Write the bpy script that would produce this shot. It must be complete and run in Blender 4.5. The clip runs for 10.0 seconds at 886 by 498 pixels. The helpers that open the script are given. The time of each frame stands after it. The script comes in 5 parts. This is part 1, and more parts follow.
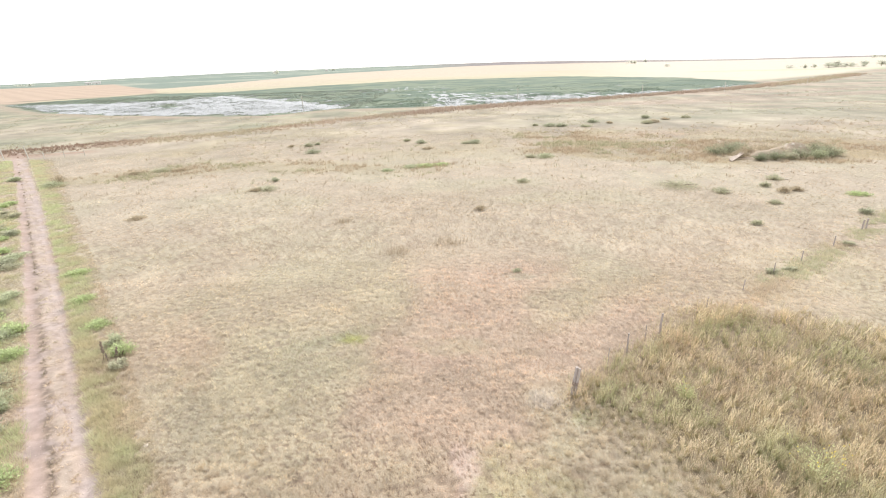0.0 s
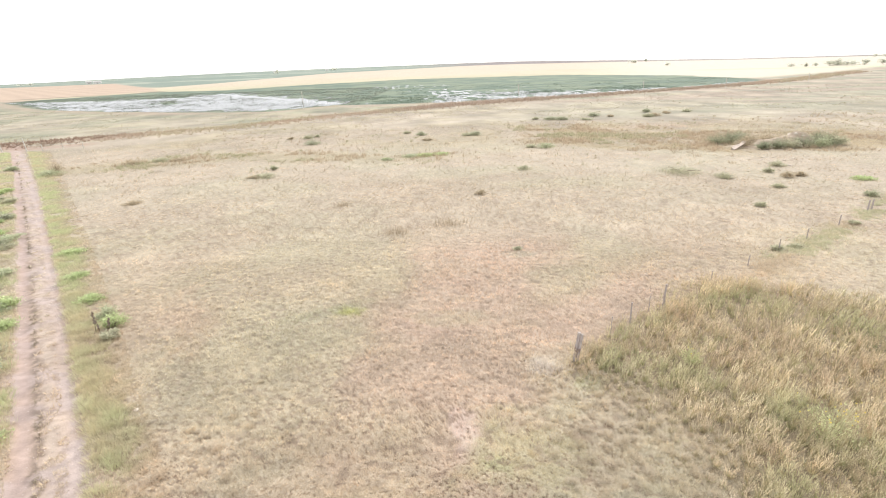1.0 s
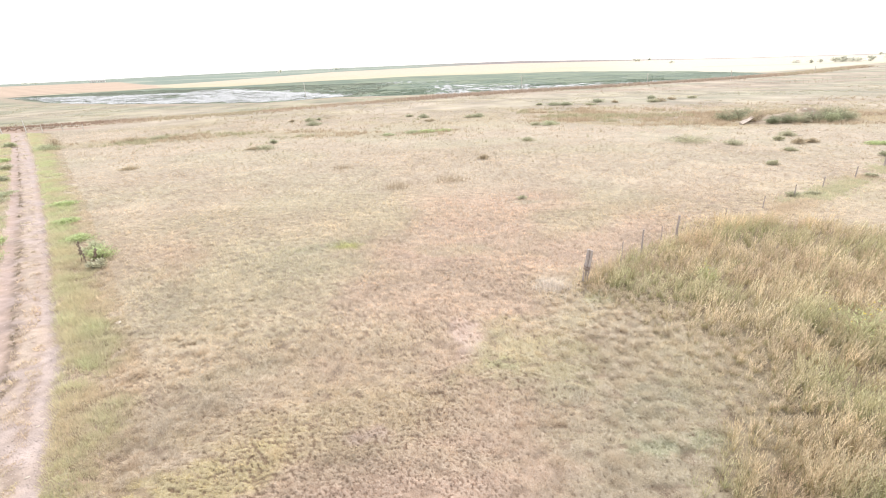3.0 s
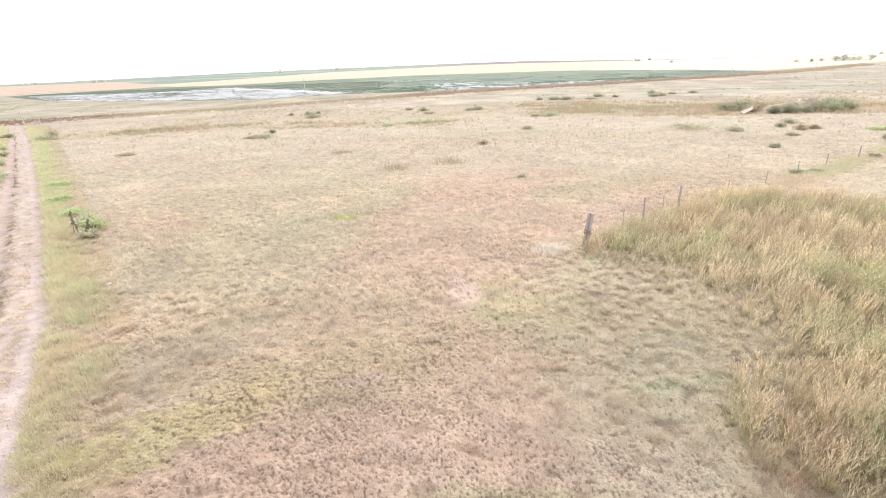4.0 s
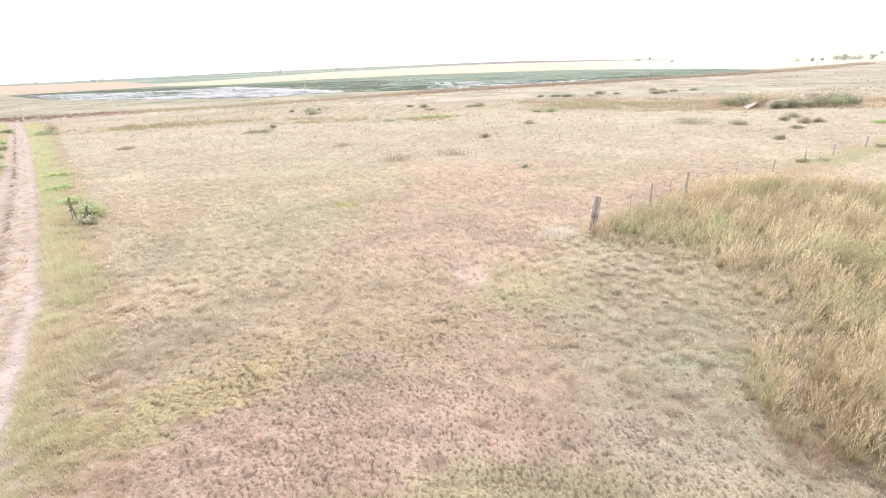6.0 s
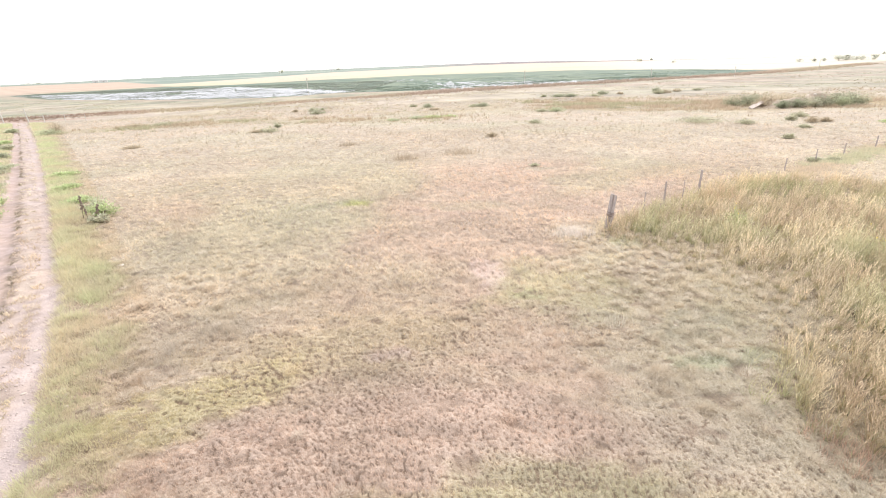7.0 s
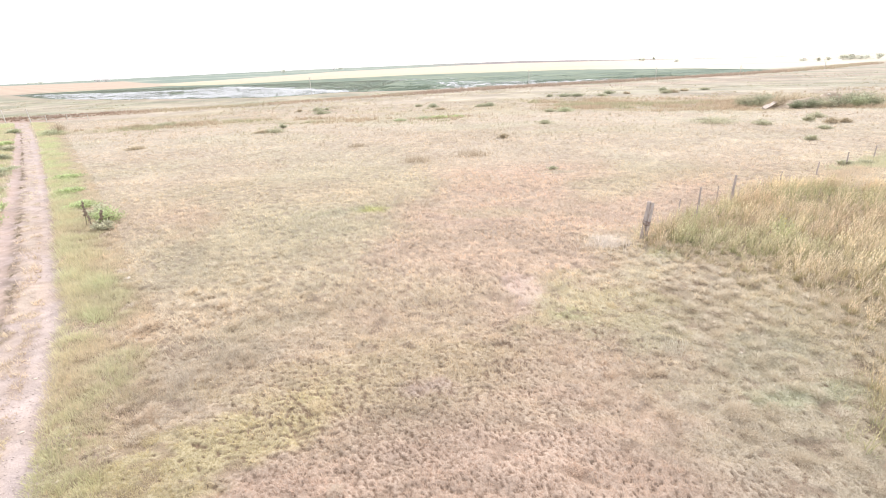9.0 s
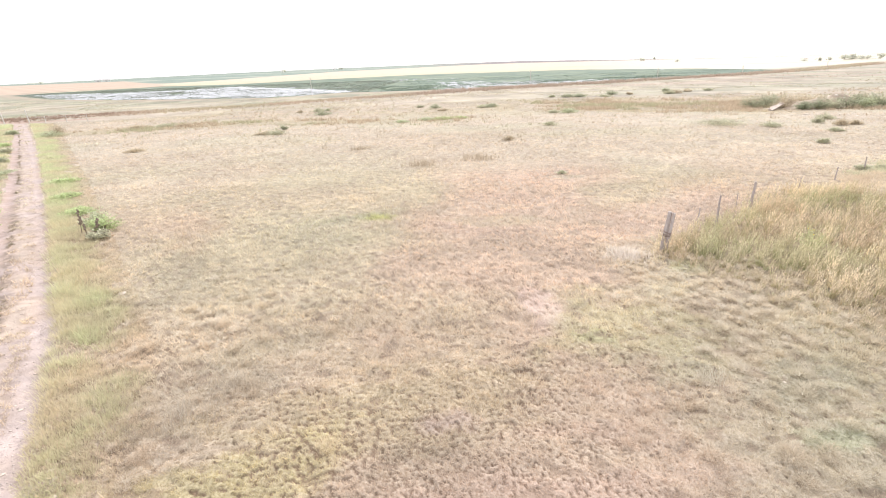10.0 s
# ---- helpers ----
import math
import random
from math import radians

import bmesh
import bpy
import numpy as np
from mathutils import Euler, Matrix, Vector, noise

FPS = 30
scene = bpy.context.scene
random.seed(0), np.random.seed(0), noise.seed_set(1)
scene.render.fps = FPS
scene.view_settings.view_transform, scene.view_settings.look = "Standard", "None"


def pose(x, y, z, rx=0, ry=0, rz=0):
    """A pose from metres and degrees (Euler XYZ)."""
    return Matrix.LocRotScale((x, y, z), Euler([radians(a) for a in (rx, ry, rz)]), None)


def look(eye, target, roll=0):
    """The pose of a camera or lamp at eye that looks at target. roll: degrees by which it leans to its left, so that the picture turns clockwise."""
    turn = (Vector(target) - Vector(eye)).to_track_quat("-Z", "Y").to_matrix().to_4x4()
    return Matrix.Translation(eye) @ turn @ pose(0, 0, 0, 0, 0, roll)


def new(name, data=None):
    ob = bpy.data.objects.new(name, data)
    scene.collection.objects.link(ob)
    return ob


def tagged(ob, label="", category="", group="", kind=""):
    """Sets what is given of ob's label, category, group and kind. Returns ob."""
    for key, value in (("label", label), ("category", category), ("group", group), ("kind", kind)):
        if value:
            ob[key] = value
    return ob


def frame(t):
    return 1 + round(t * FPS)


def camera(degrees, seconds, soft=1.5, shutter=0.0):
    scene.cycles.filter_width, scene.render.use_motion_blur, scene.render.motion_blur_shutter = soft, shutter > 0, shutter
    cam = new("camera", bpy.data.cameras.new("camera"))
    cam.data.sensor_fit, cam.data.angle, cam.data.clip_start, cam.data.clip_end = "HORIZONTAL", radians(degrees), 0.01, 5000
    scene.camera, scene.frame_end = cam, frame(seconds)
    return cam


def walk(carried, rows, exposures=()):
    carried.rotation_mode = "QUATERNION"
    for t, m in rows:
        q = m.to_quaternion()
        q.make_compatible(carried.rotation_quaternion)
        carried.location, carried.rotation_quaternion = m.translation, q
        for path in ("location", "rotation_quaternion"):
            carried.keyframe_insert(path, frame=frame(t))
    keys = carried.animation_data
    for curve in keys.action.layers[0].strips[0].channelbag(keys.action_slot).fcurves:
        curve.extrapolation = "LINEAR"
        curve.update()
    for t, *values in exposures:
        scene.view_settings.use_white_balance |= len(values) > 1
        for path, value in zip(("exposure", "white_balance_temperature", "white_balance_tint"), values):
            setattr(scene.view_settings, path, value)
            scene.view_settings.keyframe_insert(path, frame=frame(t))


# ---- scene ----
cam = camera(84.2, 10.0, soft=0.95)
PATH = [
    (0, (0.131, 0.337, 13.474), (0.108, 2.209, 12.772), -1.98),
    (0.5, (0.129, 0.302, 12.747), (0.106, 2.175, 12.0454), -1.99),
    (1, (0.148, 0.286, 11.818), (0.123, 2.158, 11.1159), -2.0),
    (1.5, (0.136, 0.278, 10.89), (0.108, 2.151, 10.1893), -2.01),
    (2, (0.117, 0.223, 9.959), (0.085, 2.095, 9.2567), -2.02),
    (2.5, (0.095, 0.191, 9.068), (0.062, 2.063, 8.3681), -2.03),
    (3, (0.087, 0.14, 8.168), (0.051, 2.012, 7.4666), -2.04),
    (4.5, (0.185, -0.034, 6.274), (0.148, 1.838, 5.5748), -2.07),
    (5, (0.211, -0.024, 6.109), (0.174, 1.848, 5.4088), -2.08),
    (6.5, (-0.304, 0.152, 5.982), (-0.344, 2.024, 5.2828), -2.08),
    (7, (-0.563, 0.173, 5.926), (-0.605, 2.046, 5.2278), -2.08),
    (7.5, (-0.746, 0.201, 5.915), (-0.786, 2.073, 5.2168), -2.08),
    (8, (-0.955, 0.36, 5.909), (-0.996, 2.231, 5.2088), -2.08),
    (8.5, (-1.177, 0.794, 5.93), (-1.221, 2.666, 5.2288), -2.08),
    (9, (-1.428, 1.34, 5.956), (-1.476, 3.212, 5.2558), -2.08),
    (9.5, (-1.644, 1.826, 6.041), (-1.693, 3.696, 5.3388), -2.08),
    (10, (-1.791, 2.22, 6.079), (-1.84, 4.092, 5.3788), -2.08),
]
walk(cam, [(t, look(eye, target, roll)) for t, eye, target, roll in PATH],
     exposures=[(0.0, 0.49, 6640, 6.6), (2.5, 0.58, 6640, 8), (4.5, 0.65, 6540, 9.8), (10.0, 0.68, 6500, 10)])

# ---- light ----
SUN_EL, SUN_AZ = 43.0, 18.0
world = bpy.data.worlds.new("overcast_sky")
scene.world = world
world.use_nodes = True
wn = world.node_tree
wn.nodes.clear()
w_out = wn.nodes.new("ShaderNodeOutputWorld")
w_bg = wn.nodes.new("ShaderNodeBackground")
w_sky = wn.nodes.new("ShaderNodeTexSky")
w_sky.sky_type = "NISHITA"
w_sky.sun_disc = False
w_sky.sun_elevation, w_sky.sun_rotation = radians(SUN_EL), radians(SUN_AZ)
w_sky.air_density, w_sky.dust_density, w_sky.ozone_density = 1.0, 1.0, 1.0
w_mix = wn.nodes.new("ShaderNodeMix")  # an even white cloud cover in front of the clear sky
w_mix.data_type = "RGBA"
w_mix.inputs[0].default_value = 0.85
w_mix.inputs[7].default_value = (7.9, 7.9, 8.0, 1)
w_bg.inputs["Strength"].default_value = 0.15
wn.links.new(w_sky.outputs[0], w_mix.inputs[6])
wn.links.new(w_mix.outputs[2], w_bg.inputs["Color"])
wn.links.new(w_bg.outputs[0], w_out.inputs["Surface"])

sun_data = bpy.data.lights.new("sun", "SUN")
sun_data.energy, sun_data.angle, sun_data.color = 2.4, radians(8), (1.0, 0.96, 0.92)
sun = new("sun", sun_data)
_el, _az = radians(SUN_EL), radians(SUN_AZ)
sun.matrix_world = look((0, 0, 80), (-80 * math.sin(_az) * math.cos(_el), -80 * math.cos(_az) * math.cos(_el), 80 - 80 * math.sin(_el)))


# ---- numbers: smooth noise, shapes in plan ----
def smooth(a, b, v):
    u = np.clip((v - a) / (b - a), 0, 1)
    return u * u * (3 - 2 * u)


def hashed(ix, iy, seed):
    n = (ix.astype(np.int64) * 374761393 + iy.astype(np.int64) * 668265263 + seed * 1442695041) & 0xFFFFFFFF
    n = ((n ^ (n >> 13)) * 1274126177) & 0xFFFFFFFF
    return ((n ^ (n >> 16)) & 0xFFFFFF) / float(0xFFFFFF)


def vnoise(x, y, seed=0):
    fx, fy = np.floor(x), np.floor(y)
    u, v = x - fx, y - fy
    u, v = u * u * (3 - 2 * u), v * v * (3 - 2 * v)
    a, b = hashed(fx, fy, seed), hashed(fx + 1, fy, seed)
    c, d = hashed(fx, fy + 1, seed), hashed(fx + 1, fy + 1, seed)
    return (a * (1 - u) + b * u) * (1 - v) + (c * (1 - u) + d * u) * v


def fbm(x, y, seed=0, octaves=4):
    total, amp, norm = 0.0, 1.0, 0.0
    for i in range(octaves):
        total = total + amp * vnoise(x * 2 ** i + 17.3 * i, y * 2 ** i - 9.1 * i, seed + i)
        norm, amp = norm + amp, amp * 0.5
    return total / norm


def inside(poly, x, y):
    res = np.zeros(np.shape(x), bool)
    n = len(poly)
    for i in range(n):
        (x0, y0), (x1, y1) = poly[i], poly[(i + 1) % n]
        if y0 == y1:
            continue
        cross = ((y0 > y) != (y1 > y)) & (x < (x1 - x0) * (y - y0) / (y1 - y0) + x0)
        res ^= cross
    return res


def edge_dist(line, x, y, closed=False):
    best = np.full(np.shape(x), 1e9)
    pairs = list(zip(line[:-1], line[1:])) + ([(line[-1], line[0])] if closed else [])
    for (x0, y0), (x1, y1) in pairs:
        dx, dy = x1 - x0, y1 - y0
        u = np.clip(((x - x0) * dx + (y - y0) * dy) / (dx * dx + dy * dy), 0, 1)
        best = np.minimum(best, np.hypot(x - x0 - u * dx, y - y0 - u * dy))
    return best


def within(poly, x, y, soft=1.0, rough=0.0, seed=5):
    """1 inside the outline, 0 outside, with a soft and uneven edge."""
    d = edge_dist(poly, x, y, True)
    d = np.where(inside(poly, x, y), d, -d)
    if rough:
        d = d + rough * (fbm(x / (rough * 2.2), y / (rough * 2.2), seed, 3) - 0.5) * 2
    return smooth(-soft, soft, d)


# ---- plan ----
WATER = -4.0
ROAD_Y = [-60, -30, 0, 7.0, 13.2, 24.3, 35.5, 68.4, 101.3, 115.5]
ROAD_X = [26, 8, -5.2, -9.3, -13.4, -22.45, -31.7, -59.5, -87.9, -100.1]
LAKE = [(-292.6, 344.1), (-215, 273.9), (-154.8, 238.4), (-111.9, 220.2), (-74, 210.3), (-50.4, 232.3), (3.2, 227.7), (56.1, 239.7), (97.8, 255.9), (140.7, 278.5),
        (165, 296.7), (198.9, 326.8), (212.9, 369.4), (213.6, 470.6), (146.6, 626.6), (80, 637.6), (-47, 665.9), (-143.3, 584.2), (-206.4, 489.8), (-279.9, 502.7), (-309.6, 427.9), (-325.2, 374.7)]
DITCH = [(-155.8, 102.8), (-102.1, 110.4), (-92.5, 118.3), (-83.1, 124.1), (-61.4, 139.3), (-39.4, 174.7), (3.2, 210), (56.1, 233.5), (97.8, 254.9), (156.5, 281.9), (213.6, 317.5), (404.5, 477), (554.1, 597)]
RED_FIELD = [(-1089, 891.2), (-885.7, 1028.9), (-689.2, 1079.3), (-353.2, 626.7), (-292.4, 527.6), (-320, 451.7), (-337.4, 388.9), (-704.8, 564.2)]
TALL = [(5.45, 18.2), (8.35, 20.92), (11.67, 23.61), (15.2, 26.3), (17.5, 25.2), (20, 23.6), (23, 22.5), (30, 21), (40, 19), (40, 1), (6.8, 1), (6.4, 4.99), (5.3, 6.3), (5.5, 7.4),
        (6.3, 8.65), (7.3, 9.75), (7.4, 10.9), (7.0, 12.3), (6.2, 14.6), (5.9, 16.3)]
MID_GRASS = [(3.45, 18.25), (5.57, 19.16), (8.24, 16.26), (8.85, 11.98), (6.9, 8.58), (5.92, 4.7), (4.01, 5.69), (2.77, 8.64), (2.3, 11.61), (3.06, 14.94)]
BROWN_R = [(13.9, 94.6), (18.8, 119.1), (34.8, 116.9), (50.8, 97.9), (82.9, 90.5), (110.1, 92), (109.6, 77), (53.8, 68.9), (43.2, 71.4), (27.9, 79.7), (16.7, 84.1)]
BROWN_L = [(-60.1, 69.2), (-58, 75.7), (-49.2, 88.3), (-31.4, 88.7), (-8, 80.4), (0.1, 80.3), (2.1, 76), (-8, 72.1), (-31.3, 77.9), (-51.2, 73.1)]


def road_x(y):
    return np.interp(y, ROAD_Y, ROAD_X)


def near_shore(x):
    return np.interp(x, [-325, -293, -215, -155, -112, -74, -50, 3, 56, 98, 141, 165, 199], [375, 344, 274, 238, 220, 210, 232, 228, 240, 256, 278, 297, 327])


POOL = [(-325, 372), (-278, 338.5), (-197, 258), (-165, 240), (-137.5, 231), (-93, 214), (-72, 209), (-62, 226), (-50, 241), (-52, 255), (-80, 297), (-115, 340), (-178, 408), (-190, 392), (-176, 345), (-158, 292),
        (-166, 292), (-190, 366), (-214, 361), (-232, 359), (-287, 357)]
CAUSEWAY = [(-181, 410), (-124, 339), (-51, 247)]


def wetness(x, y):
    """Above 0 where open water stands on the lake bed."""
    d = y - near_shore(x)
    fleck = 0.75 * fbm(x / 2.6 + y / 30, y / 9.0, 37, 2) + 0.25 * fbm(x / 14, y / 20, 31, 3)
    pool = within(POOL, x, y, 9.0, 9.0, 34)
    line = np.exp(-(edge_dist(CAUSEWAY, x, y) / 3.5) ** 2)
    strip = np.exp(-((d - 9 - 5 * fbm(x / 25, y / 25, 38, 2)) / 5.0) ** 2) * smooth(-60, -45, x) * (0.55 + 0.45 * smooth(-10, 60, x))
    wide = np.interp(x, [-40, 0, 25, 76, 108, 162, 210], [60, 135, 95, 50, 32, 12, 6])
    band = 0.66 * smooth(wide * 1.3, wide * 0.4, d) * smooth(-30, 10, x)
    back = 0.36 * np.exp(-((x + 40) / 45) ** 2 - ((y - 420) / 50) ** 2) + 0.38 * np.exp(-((x - 225) / 30) ** 2 - ((y - 465) / 25) ** 2)
    side = 0.40 * smooth(30, 0, edge_dist(POOL, x, y, True)) * (x < -60)
    return np.maximum.reduce([0.95 * pool, 0.95 * line, 0.70 * strip * (0.55 + 0.75 * fbm(x / 30, y / 60, 39, 2)), band, back, side]) + (fleck - 0.5) * 1.9 - 0.48


AZ = [-60, -40, -32, -22, -12, 0, 8, 20, 29, 40, 60]
RISE = [-0.40, -0.33, -0.17, -0.01, 0.07, 0.14, 0.14, -0.12, -0.32, -0.38, -0.45]


def cells(x, y, s, seed=200):
    """The nearest plant of an uneven scatter: distance in spacings, its chance number, and the way from it."""
    px, py = x / s, y / s
    fx, fy = np.floor(px), np.floor(py)
    best, who, bx, by = np.full(np.shape(x), 9.0), np.zeros(np.shape(x)), np.zeros(np.shape(x)), np.zeros(np.shape(x))
    for ox in (-1, 0, 1):
        for oy in (-1, 0, 1):
            h1 = hashed(fx + ox, fy + oy, seed)
            h2 = (h1 * 977.0) % 1.0
            dx, dy = px - (fx + ox + 0.1 + 0.8 * h1), py - (fy + oy + 0.1 + 0.8 * h2)
            d = dx * dx + dy * dy
            k = d < best
            best, who, bx, by = np.where(k, d, best), np.where(k, (h1 * 313.0) % 1.0, who), np.where(k, dx, bx), np.where(k, dy, by)
    return np.sqrt(best), who, bx, by


def spacing(x, y):
    q = np.hypot(x, y) * (0.80 + 0.4 * vnoise(x / 1.3, y / 1.3, 210))
    return np.select([q < 9, q < 15, q < 26, q < 45], [0.075, 0.12, 0.20, 0.33], 0.6)


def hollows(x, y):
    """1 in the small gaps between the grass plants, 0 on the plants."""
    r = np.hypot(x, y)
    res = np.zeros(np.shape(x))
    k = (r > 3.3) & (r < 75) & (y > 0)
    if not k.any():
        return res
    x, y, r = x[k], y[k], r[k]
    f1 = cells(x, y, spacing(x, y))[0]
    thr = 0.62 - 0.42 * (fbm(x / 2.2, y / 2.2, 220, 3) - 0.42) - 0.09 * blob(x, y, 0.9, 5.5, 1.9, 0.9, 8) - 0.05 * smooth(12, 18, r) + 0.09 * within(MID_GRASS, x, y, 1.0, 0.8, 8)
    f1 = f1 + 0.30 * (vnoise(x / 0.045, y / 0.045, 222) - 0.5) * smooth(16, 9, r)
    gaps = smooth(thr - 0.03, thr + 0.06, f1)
    # wider streaks that mark the painted shadows between big tussocks
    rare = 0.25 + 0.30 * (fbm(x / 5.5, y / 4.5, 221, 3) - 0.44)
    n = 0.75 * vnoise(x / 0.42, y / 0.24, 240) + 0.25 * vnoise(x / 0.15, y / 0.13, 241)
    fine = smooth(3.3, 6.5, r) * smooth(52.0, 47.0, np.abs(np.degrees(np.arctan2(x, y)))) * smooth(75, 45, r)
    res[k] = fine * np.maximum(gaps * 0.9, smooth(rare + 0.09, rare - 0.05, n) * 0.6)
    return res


def height(x, y):
    x, y = np.asarray(x, float), np.asarray(y, float)
    near = 0.25 - 0.022 * np.clip(y, -20, 110)
    r = np.hypot(x, y)
    k = smooth(105, 200, y)
    z = near * (1 - k) + (WATER + 0.25) * k
    up = 9.5 + r * np.tan(np.radians(np.interp(np.degrees(np.arctan2(x, y)), AZ, RISE)))
    far = np.clip((r - 700) / 3800, 0, 1)
    z = np.where(y > 0, z * (1 - far) + up * far, z)
    near_k = smooth(160, 60, r) * smooth(0.5, 4.0, r)
    z = z + near_k * (0.10 * (fbm(x / 4.0, y / 4.0, 3, 3) - 0.5) + 0.05 * (fbm(x / 0.5, y / 0.5, 7, 2) - 0.5))
    off = x - road_x(y)
    on = smooth(1.7, 1.1, np.abs(off)) * smooth(118, 108, y)
    z = z + smooth(40, 25, r) * (1 - on) * (0.03 * (fbm(x / 0.11, y / 0.11, 230, 2) - 0.5) + 0.10 * (vnoise(x / 0.36, y / 0.34, 232) - 0.5) - 0.035 * hollows(x, y))
    ruts = np.exp(-((off + 0.85) / 0.35) ** 2) + np.exp(-((off - 0.85) / 0.4) ** 2)
    z = z - on * (0.05 + 0.07 * ruts - 0.045 * smooth(60, 30, r) * (fbm(x / 0.16, y / 0.2, 97, 2) - 0.5))
    lake = within(LAKE, x, y, 6.0, 5.0) * (y > 150)
    bed = WATER + np.clip(-wetness(x, y), -0.6, 0.5) * 0.22
    z = z * (1 - lake) + bed * lake
    z = z + 0.2 * np.exp(-(edge_dist(DITCH, x, y) / 3.0) ** 2) * smooth(60, 90, y)
    return z


def ground_z(x, y):
    return float(height(np.array([x]), np.array([y]))[0])


def mixc(c, other, k):
    return c + (np.array(other) - c) * np.clip(k, 0, 1)[..., None]


def blob(x, y, cx, cy, rx, ry, turn=0.0, rough=0.5, seed=1):
    a = radians(turn)
    dx, dy = x - cx, y - cy
    u, v = (dx * math.cos(a) + dy * math.sin(a)) / rx, (-dx * math.sin(a) + dy * math.cos(a)) / ry
    d = np.sqrt(u * u + v * v) * 0.9 + rough * (fbm(x / max(0.35 * rx, 0.3), y / max(0.35 * ry, 0.3), seed, 3) - 0.5) * 2
    return smooth(1.25, 0.35, d)


STRAW, TAN, PINK, OLIVE = (0.455, 0.389, 0.312), (0.432, 0.357, 0.274), (0.475, 0.362, 0.298), (0.400, 0.364, 0.272)
SOIL, PALE_SOIL, RED_SOIL = (0.405, 0.325, 0.298), (0.435, 0.358, 0.342), (0.365, 0.275, 0.25)
# patches of the pasture: x, y, half length, half width, turn, colour, strength
PATCHES = [
    (2.1, 28.74, 8.0, 5.0, 60, PINK, 0.9), (1.12, 18.42, 5.5, 7.0, 10, PINK, 0.9), (8.83, 24.02, 6.0, 2.2, 42, PINK, 0.9),
    (-1.0, 6.6, 6.0, 2.2, 12, (0.458, 0.348, 0.287), 1.1), (-10.87, 28.37, 8.0, 9.0, 30, OLIVE, 0.4), (-7.3, 21.19, 3.0, 3.0, 0, OLIVE, 0.7),
    (-24.57, 49.75, 16, 8, 0, STRAW, 0.6), (11.75, 43.91, 20, 9, 10, STRAW, 0.6), (-5.57, 7.87, 2.0, 0.9, 35, (0.42, 0.375, 0.18), 0.7),
    (2.5, 13, 2.1, 1.8, 20, (0.40, 0.37, 0.24), 0.85), (1.42, 12.33, 0.45, 0.5, 0, (0.37, 0.40, 0.22), 0.4), (-5.31, 23.51, 0.9, 0.5, 0, (0.36, 0.38, 0.12), 0.9),
    (4.03, 18.04, 0.75, 0.6, 0, (0.56, 0.49, 0.42), 0.9), (0.48, 14.02, 0.55, 1.2, 0, (0.52, 0.40, 0.36), 0.9), (5.21, 31.54, 1.2, 0.7, 0, (0.36, 0.34, 0.27), 0.7),
    (-7.39, 10.89, 2.0, 1.3, 20, (0.43, 0.38, 0.305), 0.5), (-10.83, 17.59, 1.6, 2.6, 30, (0.37, 0.33, 0.25), 0.7), (-3.29, 9.83, 4.0, 1.2, 15, (0.42, 0.355, 0.215), 0.5),
    (-0.34, 4.85, 3.0, 0.7, 5, (0.40, 0.38, 0.19), 0.7), (0.34, 22.39, 2.0, 1.0, 0, (0.38, 0.34, 0.24), 0.6), (-8.96, 7.71, 0.9, 1.6, 20, (0.40, 0.37, 0.22), 0.7),
    (-13.92, 23.44, 1.2, 5, 30, (0.47, 0.36, 0.28), 0.6), (56.9, 111.9, 40, 7, 4, (0.47, 0.355, 0.27), 0.7), (28.6, 63, 14, 5, 8, STRAW, 0.5), (25.59, 31.46, 7, 4, 20, (0.47, 0.40, 0.29), 0.7),
    (4.6, 7.3, 2.6, 2.6, 0, (0.425, 0.365, 0.29), 0.9), (6.3, 4.51, 1.6, 0.9, 20, (0.44, 0.33, 0.29), 0.8), (-2.01, 9.41, 0.5, 0.35, 0, (0.46, 0.36, 0.33), 0.8),
    (4.4, 8.8, 0.6, 0.35, 10, (0.31, 0.345, 0.24), 0.9), (5.5, 8.9, 0.7, 0.4, 30, (0.32, 0.345, 0.235), 0.9), (5.2, 10.4, 1.5, 0.8, 30, (0.35, 0.33, 0.26), 0.8), (5.6, 16.6, 0.9, 0.7, 30, (0.32, 0.33, 0.21), 0.9),
    (0.9, 5.5, 1.7, 0.75, 8, (0.375, 0.335, 0.225), 1.1), (6.2, 14.0, 1.2, 1.2, 0, (0.50, 0.43, 0.34), 0.7), (4.4, 15.2, 1.5, 0.8, 15, (0.46, 0.40, 0.31), 0.8), (3.0, 10.9, 1.0, 0.5, 20, (0.40, 0.355, 0.27), 0.9),
    (-6.2, 12.2, 1.6, 0.6, 25, (0.37, 0.325, 0.25), 0.7), (-6.4, 23.6, 2.6, 0.6, 25, (0.34, 0.32, 0.23), 0.8),
]


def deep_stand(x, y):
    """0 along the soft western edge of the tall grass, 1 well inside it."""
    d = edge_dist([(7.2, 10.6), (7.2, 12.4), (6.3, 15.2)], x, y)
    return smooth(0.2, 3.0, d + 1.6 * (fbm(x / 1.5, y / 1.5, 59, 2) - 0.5))


